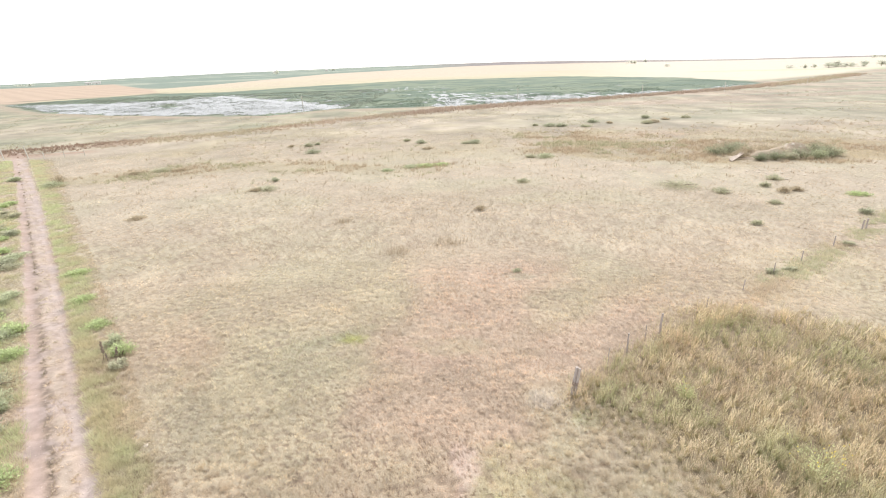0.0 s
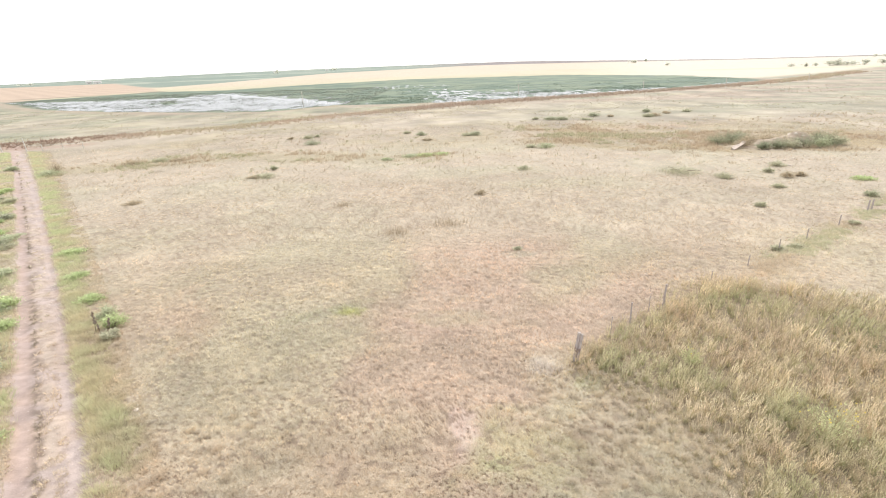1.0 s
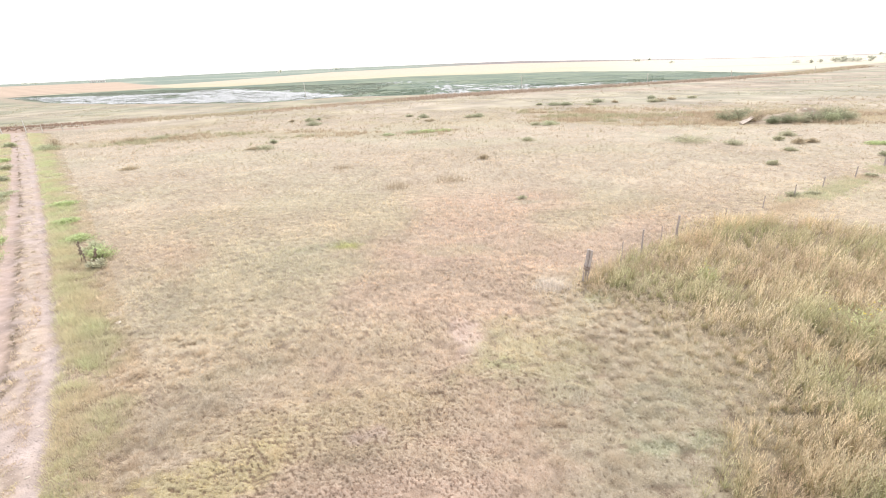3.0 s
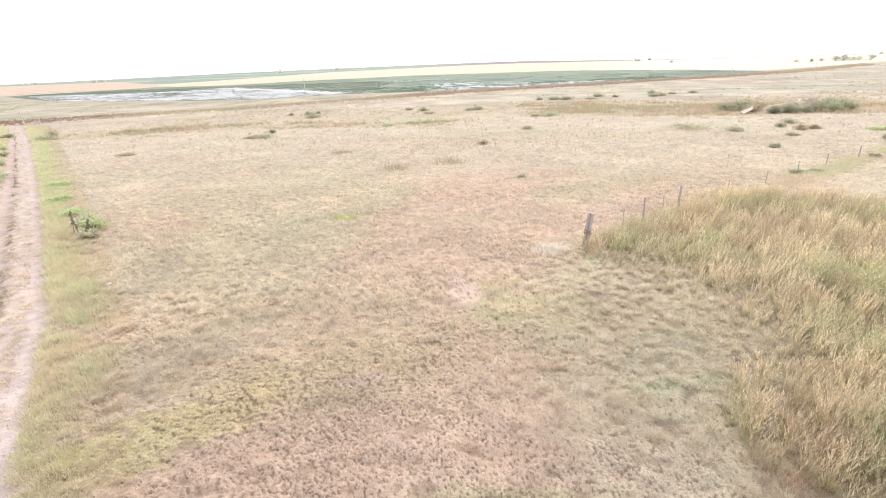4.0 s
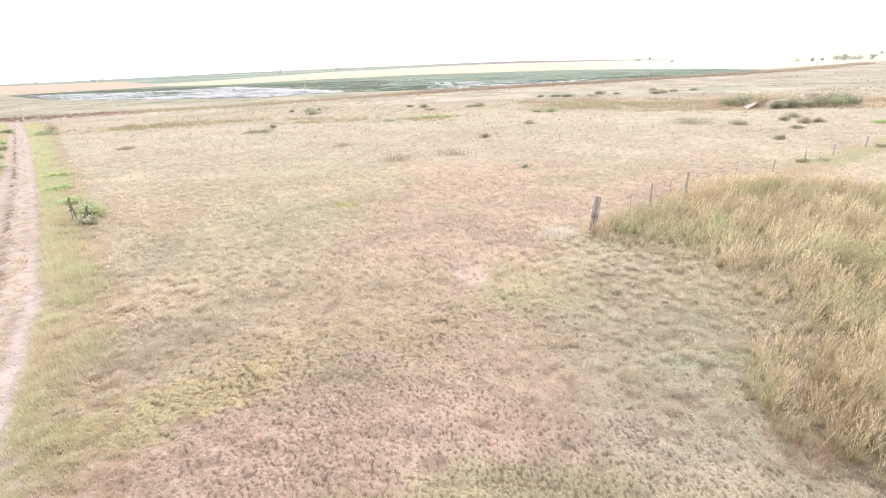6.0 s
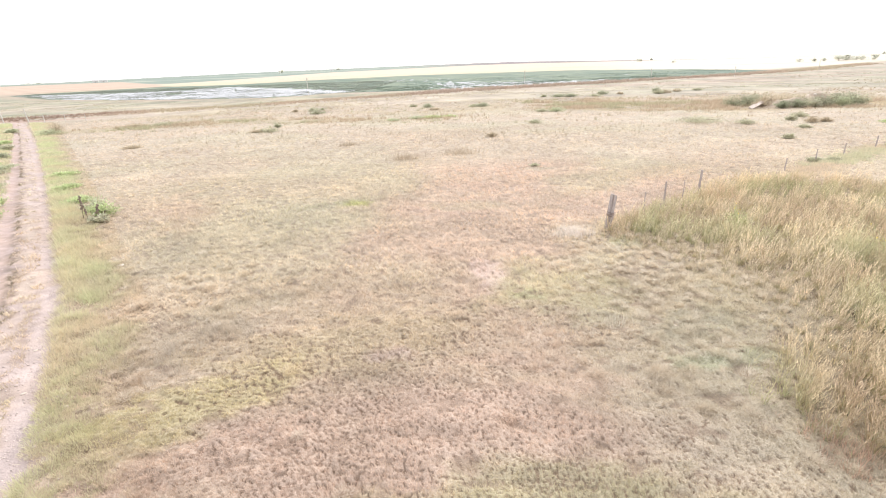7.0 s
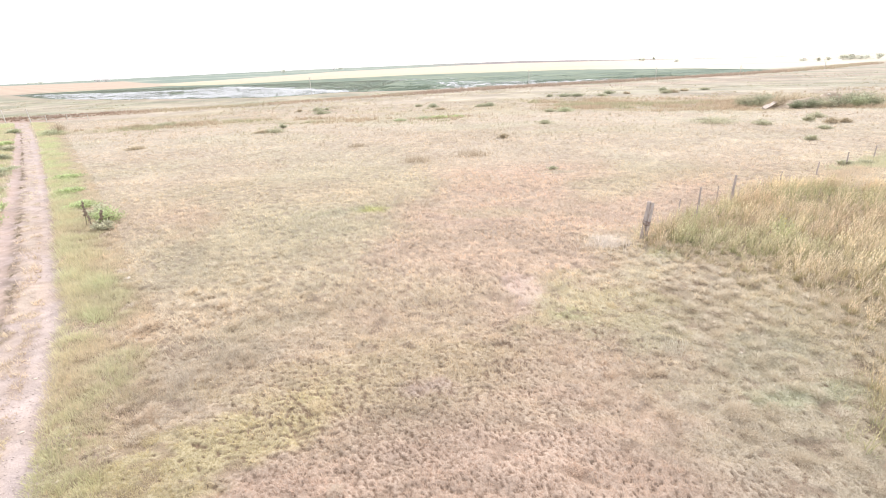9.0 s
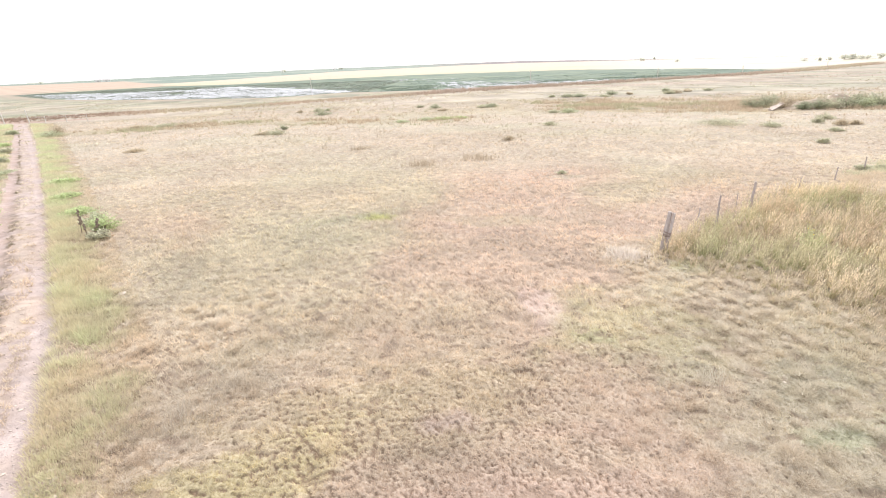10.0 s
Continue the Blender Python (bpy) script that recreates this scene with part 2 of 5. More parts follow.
def cover(x, y):
    """Colour of what grows at a place."""
    n1, n2, n3 = fbm(x / 9, y / 9, 11, 4), fbm(x / 2.2, y / 2.2, 21, 3), fbm(x / 40, y / 40, 41, 3)
    r = np.hypot(x, y)
    c = np.ones(np.shape(x) + (3,)) * np.array(TAN)
    c = mixc(c, STRAW, smooth(24, 60, r) * 0.7) * (1.04 - 0.13 * smooth(28, 60, r))[..., None]
    c = mixc(c, OLIVE, smooth(0.47, 0.66, n1) * 0.45)
    c = mixc(c, PINK, smooth(0.50, 0.32, n1) * (0.30 - 0.18 * smooth(20, 45, r)))
    for i, (cx, cy, rx, ry, turn, col, k) in enumerate(PATCHES):
        c = mixc(c, col, blob(x, y, cx, cy, rx, ry, turn, 0.6, 60 + i) * k * 0.7)
    c = mixc(c, (0.37, 0.34, 0.245), within(MID_GRASS, x, y, 1.2, 1.2, 8) * 0.35)
    c = mixc(c, (0.33, 0.26, 0.165), within(BROWN_R, x, y, 2.0, 4.0, 9) * smooth(0.36, 0.55, n2 * 0.5 + n1 * 0.5) * 0.8)
    c = mixc(c, (0.37, 0.315, 0.225), within(BROWN_L, x, y, 3.5, 5.0, 10) * 0.8)
    c = mixc(c, (0.38, 0.31, 0.215), smooth(78, 100, y) * smooth(0.45, 0.62, n1) * 0.5 * (r < 400))
    left_meadow = smooth(0, 8, y - np.interp(x, [p[0] for p in DITCH], [p[1] for p in DITCH])) * (x < 40) * (y > 80)
    c = mixc(c, (0.275, 0.270, 0.190), left_meadow * (0.25 + 0.55 * smooth(0.42, 0.6, fbm(x / 30, y / 18, 42, 3))))
    right = smooth(95, 150, y) * smooth(-10, 60, x)
    c = mixc(c, (0.305, 0.290, 0.215), right * (0.35 + 0.55 * smooth(0.35, 0.6, n3)))
    c = mixc(c, (0.39, 0.305, 0.245), right * smooth(0.48, 0.60, fbm(x / 60 + 9, y / 14, 43, 3)) * 0.75)
    return c * ((0.86 + 0.28 * n2) * (0.96 + 0.04 * smooth(9, 16, r)))[..., None]


def land(x, y):
    """Colour of the ground with painted gap shade, far fields included, and how much of it is bare."""
    r, az = np.hypot(x, y), np.degrees(np.arctan2(x, y))
    n1, n2 = fbm(x / 1.3, y / 1.3, 51, 4), fbm(x / 60, y / 200, 71, 4)
    c = cover(x, y) * (0.82 + 0.06 * smooth(25, 110, r))[..., None]
    c = c * (1 - 0.15 * smooth(60, 120, r))[..., None]
    c = c * (1 + smooth(60, 140, r) * smooth(900, 500, r) * 0.9 * (fbm(x / 7, y / 11, 61, 4) - 0.5))[..., None]
    # shade in the gaps between the plants, painted as dark brown ground
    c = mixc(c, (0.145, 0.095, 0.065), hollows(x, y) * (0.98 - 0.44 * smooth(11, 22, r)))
    # ground painted darker under the tall stand for the shade among its stalks
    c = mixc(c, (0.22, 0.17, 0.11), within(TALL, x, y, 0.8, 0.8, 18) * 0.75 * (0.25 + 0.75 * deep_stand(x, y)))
    d = edge_dist(DITCH, x, y)
    c = mixc(c, (0.31, 0.225, 0.175), smooth(6.0, 0.5, d + 14 * (fbm(x / 11, y / 11, 77, 3) - 0.42)) * smooth(70, 90, y) * 0.6)
    # dirt track
    off = x - road_x(y)
    jag = (fbm(x / 0.9, y / 0.9, 91, 3) - 0.5)
    on = smooth(1.75, 1.25, np.abs(off) + jag * 0.9) * smooth(118, 110, y)
    dirt = mixc(np.ones(np.shape(x) + (3,)) * np.array(SOIL), (0.37, 0.27, 0.21), smooth(0.4, 0.6, n1))
    dirt = mixc(dirt, RED_SOIL, np.exp(-((off + 0.95) / 0.40) ** 2) * 0.8)
    dirt = mixc(dirt, PALE_SOIL, np.exp(-((off - 0.85) / 0.45) ** 2) * (0.45 + 0.2 * smooth(24, 8, r)))
    dirt = mixc(dirt, (0.41, 0.335, 0.285), np.exp(-((off - 0.1) / 0.55) ** 2) * smooth(0.38, 0.62, n1) * 0.8)
    holes = smooth(0.52, 0.61, fbm(x / 0.20, y / 0.32, 93, 2)) * (np.exp(-((off + 0.40) / 0.30) ** 2) + 0.5 * np.exp(-((off - 0.45) / 0.25) ** 2))
    dirt = mixc(dirt, (0.19, 0.14, 0.11), holes * 0.9)
    dirt = dirt * (0.76 + 0.26 * fbm(x / 0.5, y / 0.7, 95, 2))[..., None]
    c = mixc(c, dirt, on)
    c = mixc(c, (0.27, 0.18, 0.14), np.exp(-(edge_dist([(-110, 110), (-96, 108), (-88, 107), (-81, 110.5)], x, y) / 3.0) ** 2) * 0.85)
    # lake bed, shore and the fields behind
    lake = within(LAKE, x, y, 4.0, 6.0) * (y > 150)
    shore = smooth(16, 3, np.abs(edge_dist(LAKE, x, y, True))) * (y > 150) * (y < 420)
    c = mixc(c, (0.29, 0.21, 0.165), shore * 0.55)
    marsh = mixc(np.ones(np.shape(x) + (3,)) * np.array((0.088, 0.125, 0.092)), (0.140, 0.170, 0.118), smooth(0.4, 0.6, fbm(x / 18, y / 18, 33, 4)))
    c = mixc(c, marsh, lake)
    outside = smooth(300, 420, r + 0) * (1 - lake) * smooth(0, 30, y - np.interp(x, [-325, -47, 63, 146, 213, 316, 642], [389, 585, 588, 526, 346, 412, 685]))
    c = mixc(c, (0.395, 0.355, 0.24), outside * (0.75 + 0.25 * smooth(0.35, 0.6, n2)))
    c = mixc(c, (0.42, 0.335, 0.275), outside * smooth(500, 1100, r + 500 * (fbm(x / 220, y / 220, 72, 2) - 0.5)) * 0.8)
    c = mixc(c, (0.47, 0.42, 0.355), outside * smooth(12, 24, az) * 0.8)
    red = within(RED_FIELD, x, y, 6.0) * (1 - lake)
    rows = 0.5 + 0.5 * np.sin((x * 0.72 + y * 0.69) / 3.2)
    c = mixc(c, (0.375, 0.28, 0.215), red)
    c = c * (1 - 0.10 * red * rows)[..., None]
    c = mixc(c, (0.13, 0.12, 0.085), np.exp(-(edge_dist([(-352.0, 422.0), (-325.0, 451.0), (-304.0, 455.0), (-289.0, 472.0), (-285.0, 518.0)], x, y) / 7.0) ** 2) * 0.9)
    behind = smooth(-40, 40, y - np.interp(x, [-3000, -886, -689, -511, -366, -350, -345, 39, 911, 1800], [900, 1035, 1090, 777, 663, 771, 1549, 2279, 3727, 4200]))
    strip = behind * smooth(0, 60, r - 640) * (x < 1000) * (1 - red)
    # far green fields, with the distance haze mixed into their teal
    c = mixc(c, (0.115, 0.165, 0.14), strip * (0.8 + 0.2 * n2))
    c = mixc(c, (0.30, 0.31, 0.25), strip * smooth(0.54, 0.60, fbm(az / 5 + 3, r / 170, 73, 3)) * 0.55)
    c = mixc(c, (0.15, 0.125, 0.13), smooth(-100, 100, r - np.interp(az, [8, 20, 29, 40], [2400, 2200, 1950, 1850])) * smooth(-6, 4, az) * (0.75 + 0.25 * smooth(0.4, 0.5, fbm(az / 9, r / 500, 12, 2))))
    c = mixc(c, (0.36, 0.39, 0.26), np.exp(-((r - 690) / 25) ** 2) * smooth(24, 27, az) * 0.8)
    return c * (0.90 + 0.2 * n1)[..., None], on


# ---- materials ----
def nodes_of(name):
    m = bpy.data.materials.new(name)
    m.use_nodes = True
    nt = m.node_tree
    nt.nodes.clear()
    return m, nt, nt.nodes.new("ShaderNodeOutputMaterial")


def node(nt, kind, **inputs):
    n = nt.nodes.new("ShaderNode" + kind)
    for k, v in inputs.items():
        n.inputs[k.replace("_", " ")].default_value = v
    return n


def noise_node(nt, scale, detail=4.0, coord="Object"):
    tc = nt.nodes.new("ShaderNodeTexCoord")
    n = node(nt, "TexNoise", Scale=scale, Detail=detail)
    nt.links.new(tc.outputs[coord], n.inputs["Vector"])
    return n


def ramp_between(nt, fac, lo, hi):
    mr = nt.nodes.new("ShaderNodeMapRange")
    mr.inputs["From Min"].default_value, mr.inputs["From Max"].default_value = 0.25, 0.75
    mr.inputs["To Min"].default_value, mr.inputs["To Max"].default_value = lo, hi
    nt.links.new(fac, mr.inputs["Value"])
    return mr.outputs["Result"]


def scaled(nt, colour, value):
    vm = nt.nodes.new("ShaderNodeVectorMath")
    vm.operation = "SCALE"
    nt.links.new(colour, vm.inputs[0])
    nt.links.new(value, vm.inputs["Scale"])
    return vm.outputs[0]


def plant_material(name, through_share=0.35, spread=0.16):
    """Leaf and blade: colour from the mesh, some light shining through."""
    m, nt, out = nodes_of(name)
    at = nt.nodes.new("ShaderNodeAttribute")
    at.attribute_name = "tint"
    geo = nt.nodes.new("ShaderNodeNewGeometry")
    col = scaled(nt, at.outputs["Color"], ramp_between(nt, geo.outputs["Random Per Island"], 1 - spread, 1 + spread))
    dif = node(nt, "BsdfPrincipled", Roughness=0.85, Specular_IOR_Level=0.15)
    tra = node(nt, "BsdfTranslucent")
    mix = node(nt, "MixShader", Fac=through_share)
    nt.links.new(col, dif.inputs["Base Color"])
    nt.links.new(col, tra.inputs["Color"])
    nt.links.new(dif.outputs[0], mix.inputs[1])
    nt.links.new(tra.outputs[0], mix.inputs[2])
    nt.links.new(mix.outputs[0], out.inputs["Surface"])
    return m


def tinted_material(name, scale, lo, hi, bump=0.5, rough=0.95, fine=8.0):
    """Earth and the like: colour from the mesh, grain at two scales, relief."""
    m, nt, out = nodes_of(name)
    at = nt.nodes.new("ShaderNodeAttribute")
    at.attribute_name = "tint"
    a, b = noise_node(nt, scale, 6.0), noise_node(nt, scale * fine, 3.0)
    col = scaled(nt, at.outputs["Color"], ramp_between(nt, a.outputs["Fac"], lo, hi))
    col = scaled(nt, col, ramp_between(nt, b.outputs["Fac"], (1 + lo) / 2, (1 + hi) / 2))
    bs = node(nt, "BsdfPrincipled", Roughness=rough)
    bp = node(nt, "Bump", Strength=bump, Distance=0.04)
    nt.links.new(b.outputs["Fac"], bp.inputs["Height"])
    nt.links.new(bp.outputs[0], bs.inputs["Normal"])
    nt.links.new(col, bs.inputs["Base Color"])
    nt.links.new(bs.outputs[0], out.inputs["Surface"])
    return m


def plain_material(name, colour, scale=12.0, spread=0.25, rough=0.85, bump=0.4, stretch=(1, 1, 1), metal=0.0):
    m, nt, out = nodes_of(name)
    tc = nt.nodes.new("ShaderNodeTexCoord")
    mp = nt.nodes.new("ShaderNodeMapping")
    mp.inputs["Scale"].default_value = stretch
    nt.links.new(tc.outputs["Object"], mp.inputs["Vector"])
    a, b = node(nt, "TexNoise", Scale=scale, Detail=6.0), node(nt, "TexNoise", Scale=scale * 6, Detail=3.0)
    rgb = nt.nodes.new("ShaderNodeRGB")
    rgb.outputs[0].default_value = (*colour, 1)
    for n in (a, b):
        nt.links.new(mp.outputs[0], n.inputs["Vector"])
    col = scaled(nt, rgb.outputs[0], ramp_between(nt, a.outputs["Fac"], 1 - spread, 1 + spread))
    col = scaled(nt, col, ramp_between(nt, b.outputs["Fac"], 1 - spread / 2, 1 + spread / 2))
    bs = node(nt, "BsdfPrincipled", Roughness=rough, Metallic=metal)
    bp = node(nt, "Bump", Strength=bump, Distance=0.01)
    nt.links.new(b.outputs["Fac"], bp.inputs["Height"])
    nt.links.new(bp.outputs[0], bs.inputs["Normal"])
    nt.links.new(col, bs.inputs["Base Color"])
    nt.links.new(bs.outputs[0], out.inputs["Surface"])
    return m


GROUND = tinted_material("earth_and_thatch", 3.0, 0.82, 1.18, 0.6)
GRASS = plant_material("dry_grass", 0.42, 0.06)
BUNCH = plant_material("bunch_grass_blades", 0.6, 0.06)
TALL_GRASS = plant_material("seeding_grass", 0.24)
LEAF = plant_material("leaves", 0.35)
WOOD = plain_material("weathered_wood", (0.39, 0.34, 0.325), 6.0, 0.3, 0.9, 0.7, (6, 6, 0.7))
STEM = plain_material("dead_stem", (0.20, 0.155, 0.12), 9.0, 0.3)
BARK = plain_material("bark", (0.16, 0.125, 0.095), 5.0, 0.3)
STEEL = plain_material("rusty_steel", (0.20, 0.14, 0.115), 25.0, 0.3, 0.75, 0.4)
PALE_PAINT = plain_material("chalky_paint", (0.66, 0.64, 0.61), 6.0, 0.12, 0.8)
ROOF = plain_material("metal_roof", (0.42, 0.40, 0.39), 3.0, 0.12, 0.6)
STONE = plain_material("pale_stone", (0.52, 0.45, 0.39), 9.0, 0.2, 0.9, 0.6)
GREY_POLE = plain_material("grey_pole", (0.52, 0.49, 0.45), 4.0, 0.2, 0.9, 0.5, (5, 5, 0.5))
CONCRETE = plain_material("weathered_concrete", (0.45, 0.375, 0.325), 3.0, 0.25, 0.95, 0.8)
BANK = plain_material("bare_bank", (0.38, 0.305, 0.24), 4.0, 0.22, 0.95, 0.8)
PETAL = plain_material("yellow_petal", (0.72, 0.58, 0.06), 9.0, 0.12, 0.7)

m_water, nt, out = nodes_of("shallow_water")
bs = node(nt, "BsdfPrincipled", Roughness=0.2, IOR=1.33)
bs.inputs["Base Color"].default_value = (0.15, 0.15, 0.17, 1)
rip = noise_node(nt, 1.5, 5.0)
bp = node(nt, "Bump", Strength=0.8, Distance=0.25)
nt.links.new(rip.outputs["Fac"], bp.inputs["Height"])
nt.links.new(bp.outputs[0], bs.inputs["Normal"])
nt.links.new(bs.outputs[0], out.inputs["Surface"])
WATER_MAT = m_water


# ---- mesh builders ----
def mesh_from(name, verts, faces_flat, sizes, tint=None, material=None, smooth_shade=False):
    me = bpy.data.meshes.new(name)
    verts = np.asarray(verts, np.float32).reshape(-1, 3)
    sizes = np.asarray(sizes, np.int32)
    me.vertices.add(len(verts))
    me.vertices.foreach_set("co", verts.ravel())
    me.loops.add(len(faces_flat))
    me.loops.foreach_set("vertex_index", np.asarray(faces_flat, np.int32))
    me.polygons.add(len(sizes))
    me.polygons.foreach_set("loop_start", np.concatenate([[0], np.cumsum(sizes)[:-1]]).astype(np.int32))
    me.update(calc_edges=True)
    if tint is not None:
        at = me.attributes.new("tint", "FLOAT_COLOR", "POINT")
        at.data.foreach_set("color", np.concatenate([np.clip(tint, 0.01, 0.9), np.ones((len(verts), 1))], 1).astype(np.float32).ravel())
    if smooth_shade:
        me.polygons.foreach_set("use_smooth", np.ones(len(sizes), bool))
    if material:
        me.materials.append(material)
    return me


def part(name, bm, material, parent, label=""):
    """One mesh object from a bmesh (or a mesh), under a thing or a part."""
    if isinstance(bm, bmesh.types.BMesh):
        me = bpy.data.meshes.new(name)
        bm.normal_update()
        bm.to_mesh(me)
        bm.free()
        me.materials.append(material)
    else:
        me = bm
    ob = new(name, me)
    if parent:
        ob.parent = parent
    if label:
        tagged(ob, label)
    return ob


def thing(name, x, y, z, label, category, group="", turn=0.0):
    ob = new(name)
    ob.empty_display_size = 0.2
    ob.matrix_world = pose(x, y, z, 0, 0, turn)
    return tagged(ob, label, category, group)


def tube(bm, points, radii, sides=8, wobble=0.0, rng=None):
    """A closed tapering round bar along points."""
    rings = []
    for i, (p, r) in enumerate(zip(points, radii)):
        p = Vector(p)
        a = Vector(points[max(i - 1, 0)])
        b = Vector(points[min(i + 1, len(points) - 1)])
        q = (b - a).to_track_quat("Z", "X")
        ring = []
        for k in range(sides):
            an = 2 * math.pi * k / sides
            rr = r * (1 + (rng.uniform(-wobble, wobble) if rng else 0))
            ring.append(bm.verts.new(p + q @ Vector((rr * math.cos(an), rr * math.sin(an), 0))))
        rings.append(ring)
    for u, v in zip(rings[:-1], rings[1:]):
        for k in range(sides):
            bm.faces.new((u[k], u[(k + 1) % sides], v[(k + 1) % sides], v[k]))
    bm.faces.new(reversed(rings[0]))
    bm.faces.new(rings[-1])
    return bm


def blades(root, head, lean, length, width, tint, curl=0.5, tip_tint=1.12, bend=True):
    """Blade meshes: root (N,3), heading and lean in radians. Returns verts, face indices, sizes, tints."""
    n = len(root)
    h = np.stack([np.cos(head), np.sin(head), np.zeros(n)], 1)
    side = np.stack([-np.sin(head), np.cos(head), np.zeros(n)], 1) * (width / 2)[:, None]
    up = np.array([0, 0, 1.0])
    d1 = h * np.sin(lean)[:, None] + up * np.cos(lean)[:, None]
    l2 = lean + curl
    d2 = h * np.sin(l2)[:, None] + up * np.cos(l2)[:, None]
    if bend:
        mid = root + d1 * (length * 0.55)[:, None]
        tip = mid + d2 * (length * 0.45)[:, None]
        v = np.stack([root - side, root + side, mid + side * 0.75, mid - side * 0.75, tip], 1)
        base = np.arange(n)[:, None] * 5
        f = (base + np.array([0, 1, 2, 3, 3, 2, 4])).ravel()
        sizes = np.tile([4, 3], n)
        k = np.array([0.94, 0.94, 1.0, 1.0, tip_tint])
    else:
        tip = root + (d1 * 0.5 + d2 * 0.5) * length[:, None]
        v = np.stack([root - side, root + side, tip], 1)
        f = np.arange(n * 3)
        sizes = np.full(n, 3)
        k = np.array([0.94, 0.94, tip_tint])
    t = tint[:, None, :] * k[None, :, None]
    return v.reshape(-1, 3), f, sizes, t.reshape(-1, 3)


def join_blades(*sets):
    vs, fs, ss, ts, at = [], [], [], [], 0
    for v, f, s, t in sets:
        vs.append(v), fs.append(f + at), ss.append(s), ts.append(t)
        at += len(v)
    return np.concatenate(vs), np.concatenate(fs), np.concatenate(ss), np.concatenate(ts)


# ---- ground ----
az = np.concatenate([np.arange(-180, -52, 2.0), np.arange(-52, 52, 0.25), np.arange(52, 180, 2.0)])
rad = np.concatenate([[0.0, 0.4, 0.8, 1.2, 1.6, 2.0, 2.4, 2.8, 3.1], np.arange(3.4, 13.0, 0.042), np.arange(13.0, 38.0, 0.12), 38.0 * (4900 / 38.0) ** np.linspace(0, 1, 330)])
A, R = np.meshgrid(np.radians(az), rad)
GX, GY = (R * np.sin(A)), (R * np.cos(A))
GZ = height(GX, GY)
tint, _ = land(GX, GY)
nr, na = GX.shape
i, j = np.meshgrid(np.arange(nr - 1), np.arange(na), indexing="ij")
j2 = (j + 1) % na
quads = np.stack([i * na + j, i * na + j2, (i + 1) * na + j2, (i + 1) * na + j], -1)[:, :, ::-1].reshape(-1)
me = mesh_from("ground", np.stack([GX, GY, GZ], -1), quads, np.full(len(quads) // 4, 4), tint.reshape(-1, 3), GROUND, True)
ground = tagged(part("ground", me, None, None), "dry prairie ground with a two-rut dirt track and far fields", "ground", kind="structure")

bm = bmesh.new()
ring = [bm.verts.new((x, y, 0)) for x, y in LAKE]
bm.faces.new(ring)
bmesh.ops.scale(bm, vec=(1.02, 1.02, 1), verts=bm.verts)
water = part("water", bm, WATER_MAT, None)
water.location = (0, -5, WATER)
tagged(water, "shallow prairie lake reflecting the white sky", "water", kind="structure")


# ---- grass ----
rs = np.random.RandomState(4)


def scatter(n, r0, r1, power, a0=-50.0, a1=50.0):
    """Places in a wedge of the plan, thinning out with the distance as r to the -power."""
    u = rs.rand(n)
    k = 2 - power
    r = (r0 ** k + u * (r1 ** k - r0 ** k)) ** (1 / k)
    a = np.radians(rs.uniform(a0, a1, n))
    return r * np.sin(a), r * np.cos(a), r


def track_dist(x, y):
    return x - road_x(y)


def tufts(x, y, size, count, width, spread, tint, bend=True, lean0=0.2, lean1=1.35, tip=1.12):
    """count blades at each place, fanning out of its middle."""
    n = len(x)
    x, y, size = np.repeat(x, count), np.repeat(y, count), np.repeat(size, count)
    width = np.repeat(width, count)
    tint = np.repeat(tint, count, 0) * rs.uniform(0.82, 1.15, (n * count, 1))
    head = rs.uniform(0, 2 * np.pi, n * count)
    off = size * spread * np.sqrt(rs.rand(n * count))
    px, py = x + np.cos(head) * off, y + np.sin(head) * off
    root = np.stack([px, py, height(px, py) - 0.01], 1)
    lean = rs.uniform(lean0, lean1, n * count) * (0.4 + 0.6 * off / (size * spread))
    return blades(root, head + rs.normal(0, 0.5, n * count), lean, size * rs.uniform(0.7, 1.25, n * count), width, tint, rs.uniform(0.2, 0.7, n * count), tip, bend)


def keep_off_track(x, y, r):
    off = np.abs(track_dist(x, y)) + 0.5 * (fbm(x / 0.8, y / 0.8, 19, 2) - 0.5)
    k = (off > 1.35) | ((np.abs(track_dist(x, y) - 0.1) < 0.55) & (fbm(x / 0.35, y / 0.5, 20, 2) > 0.56))
    return k & ~inside(LAKE, x, y)


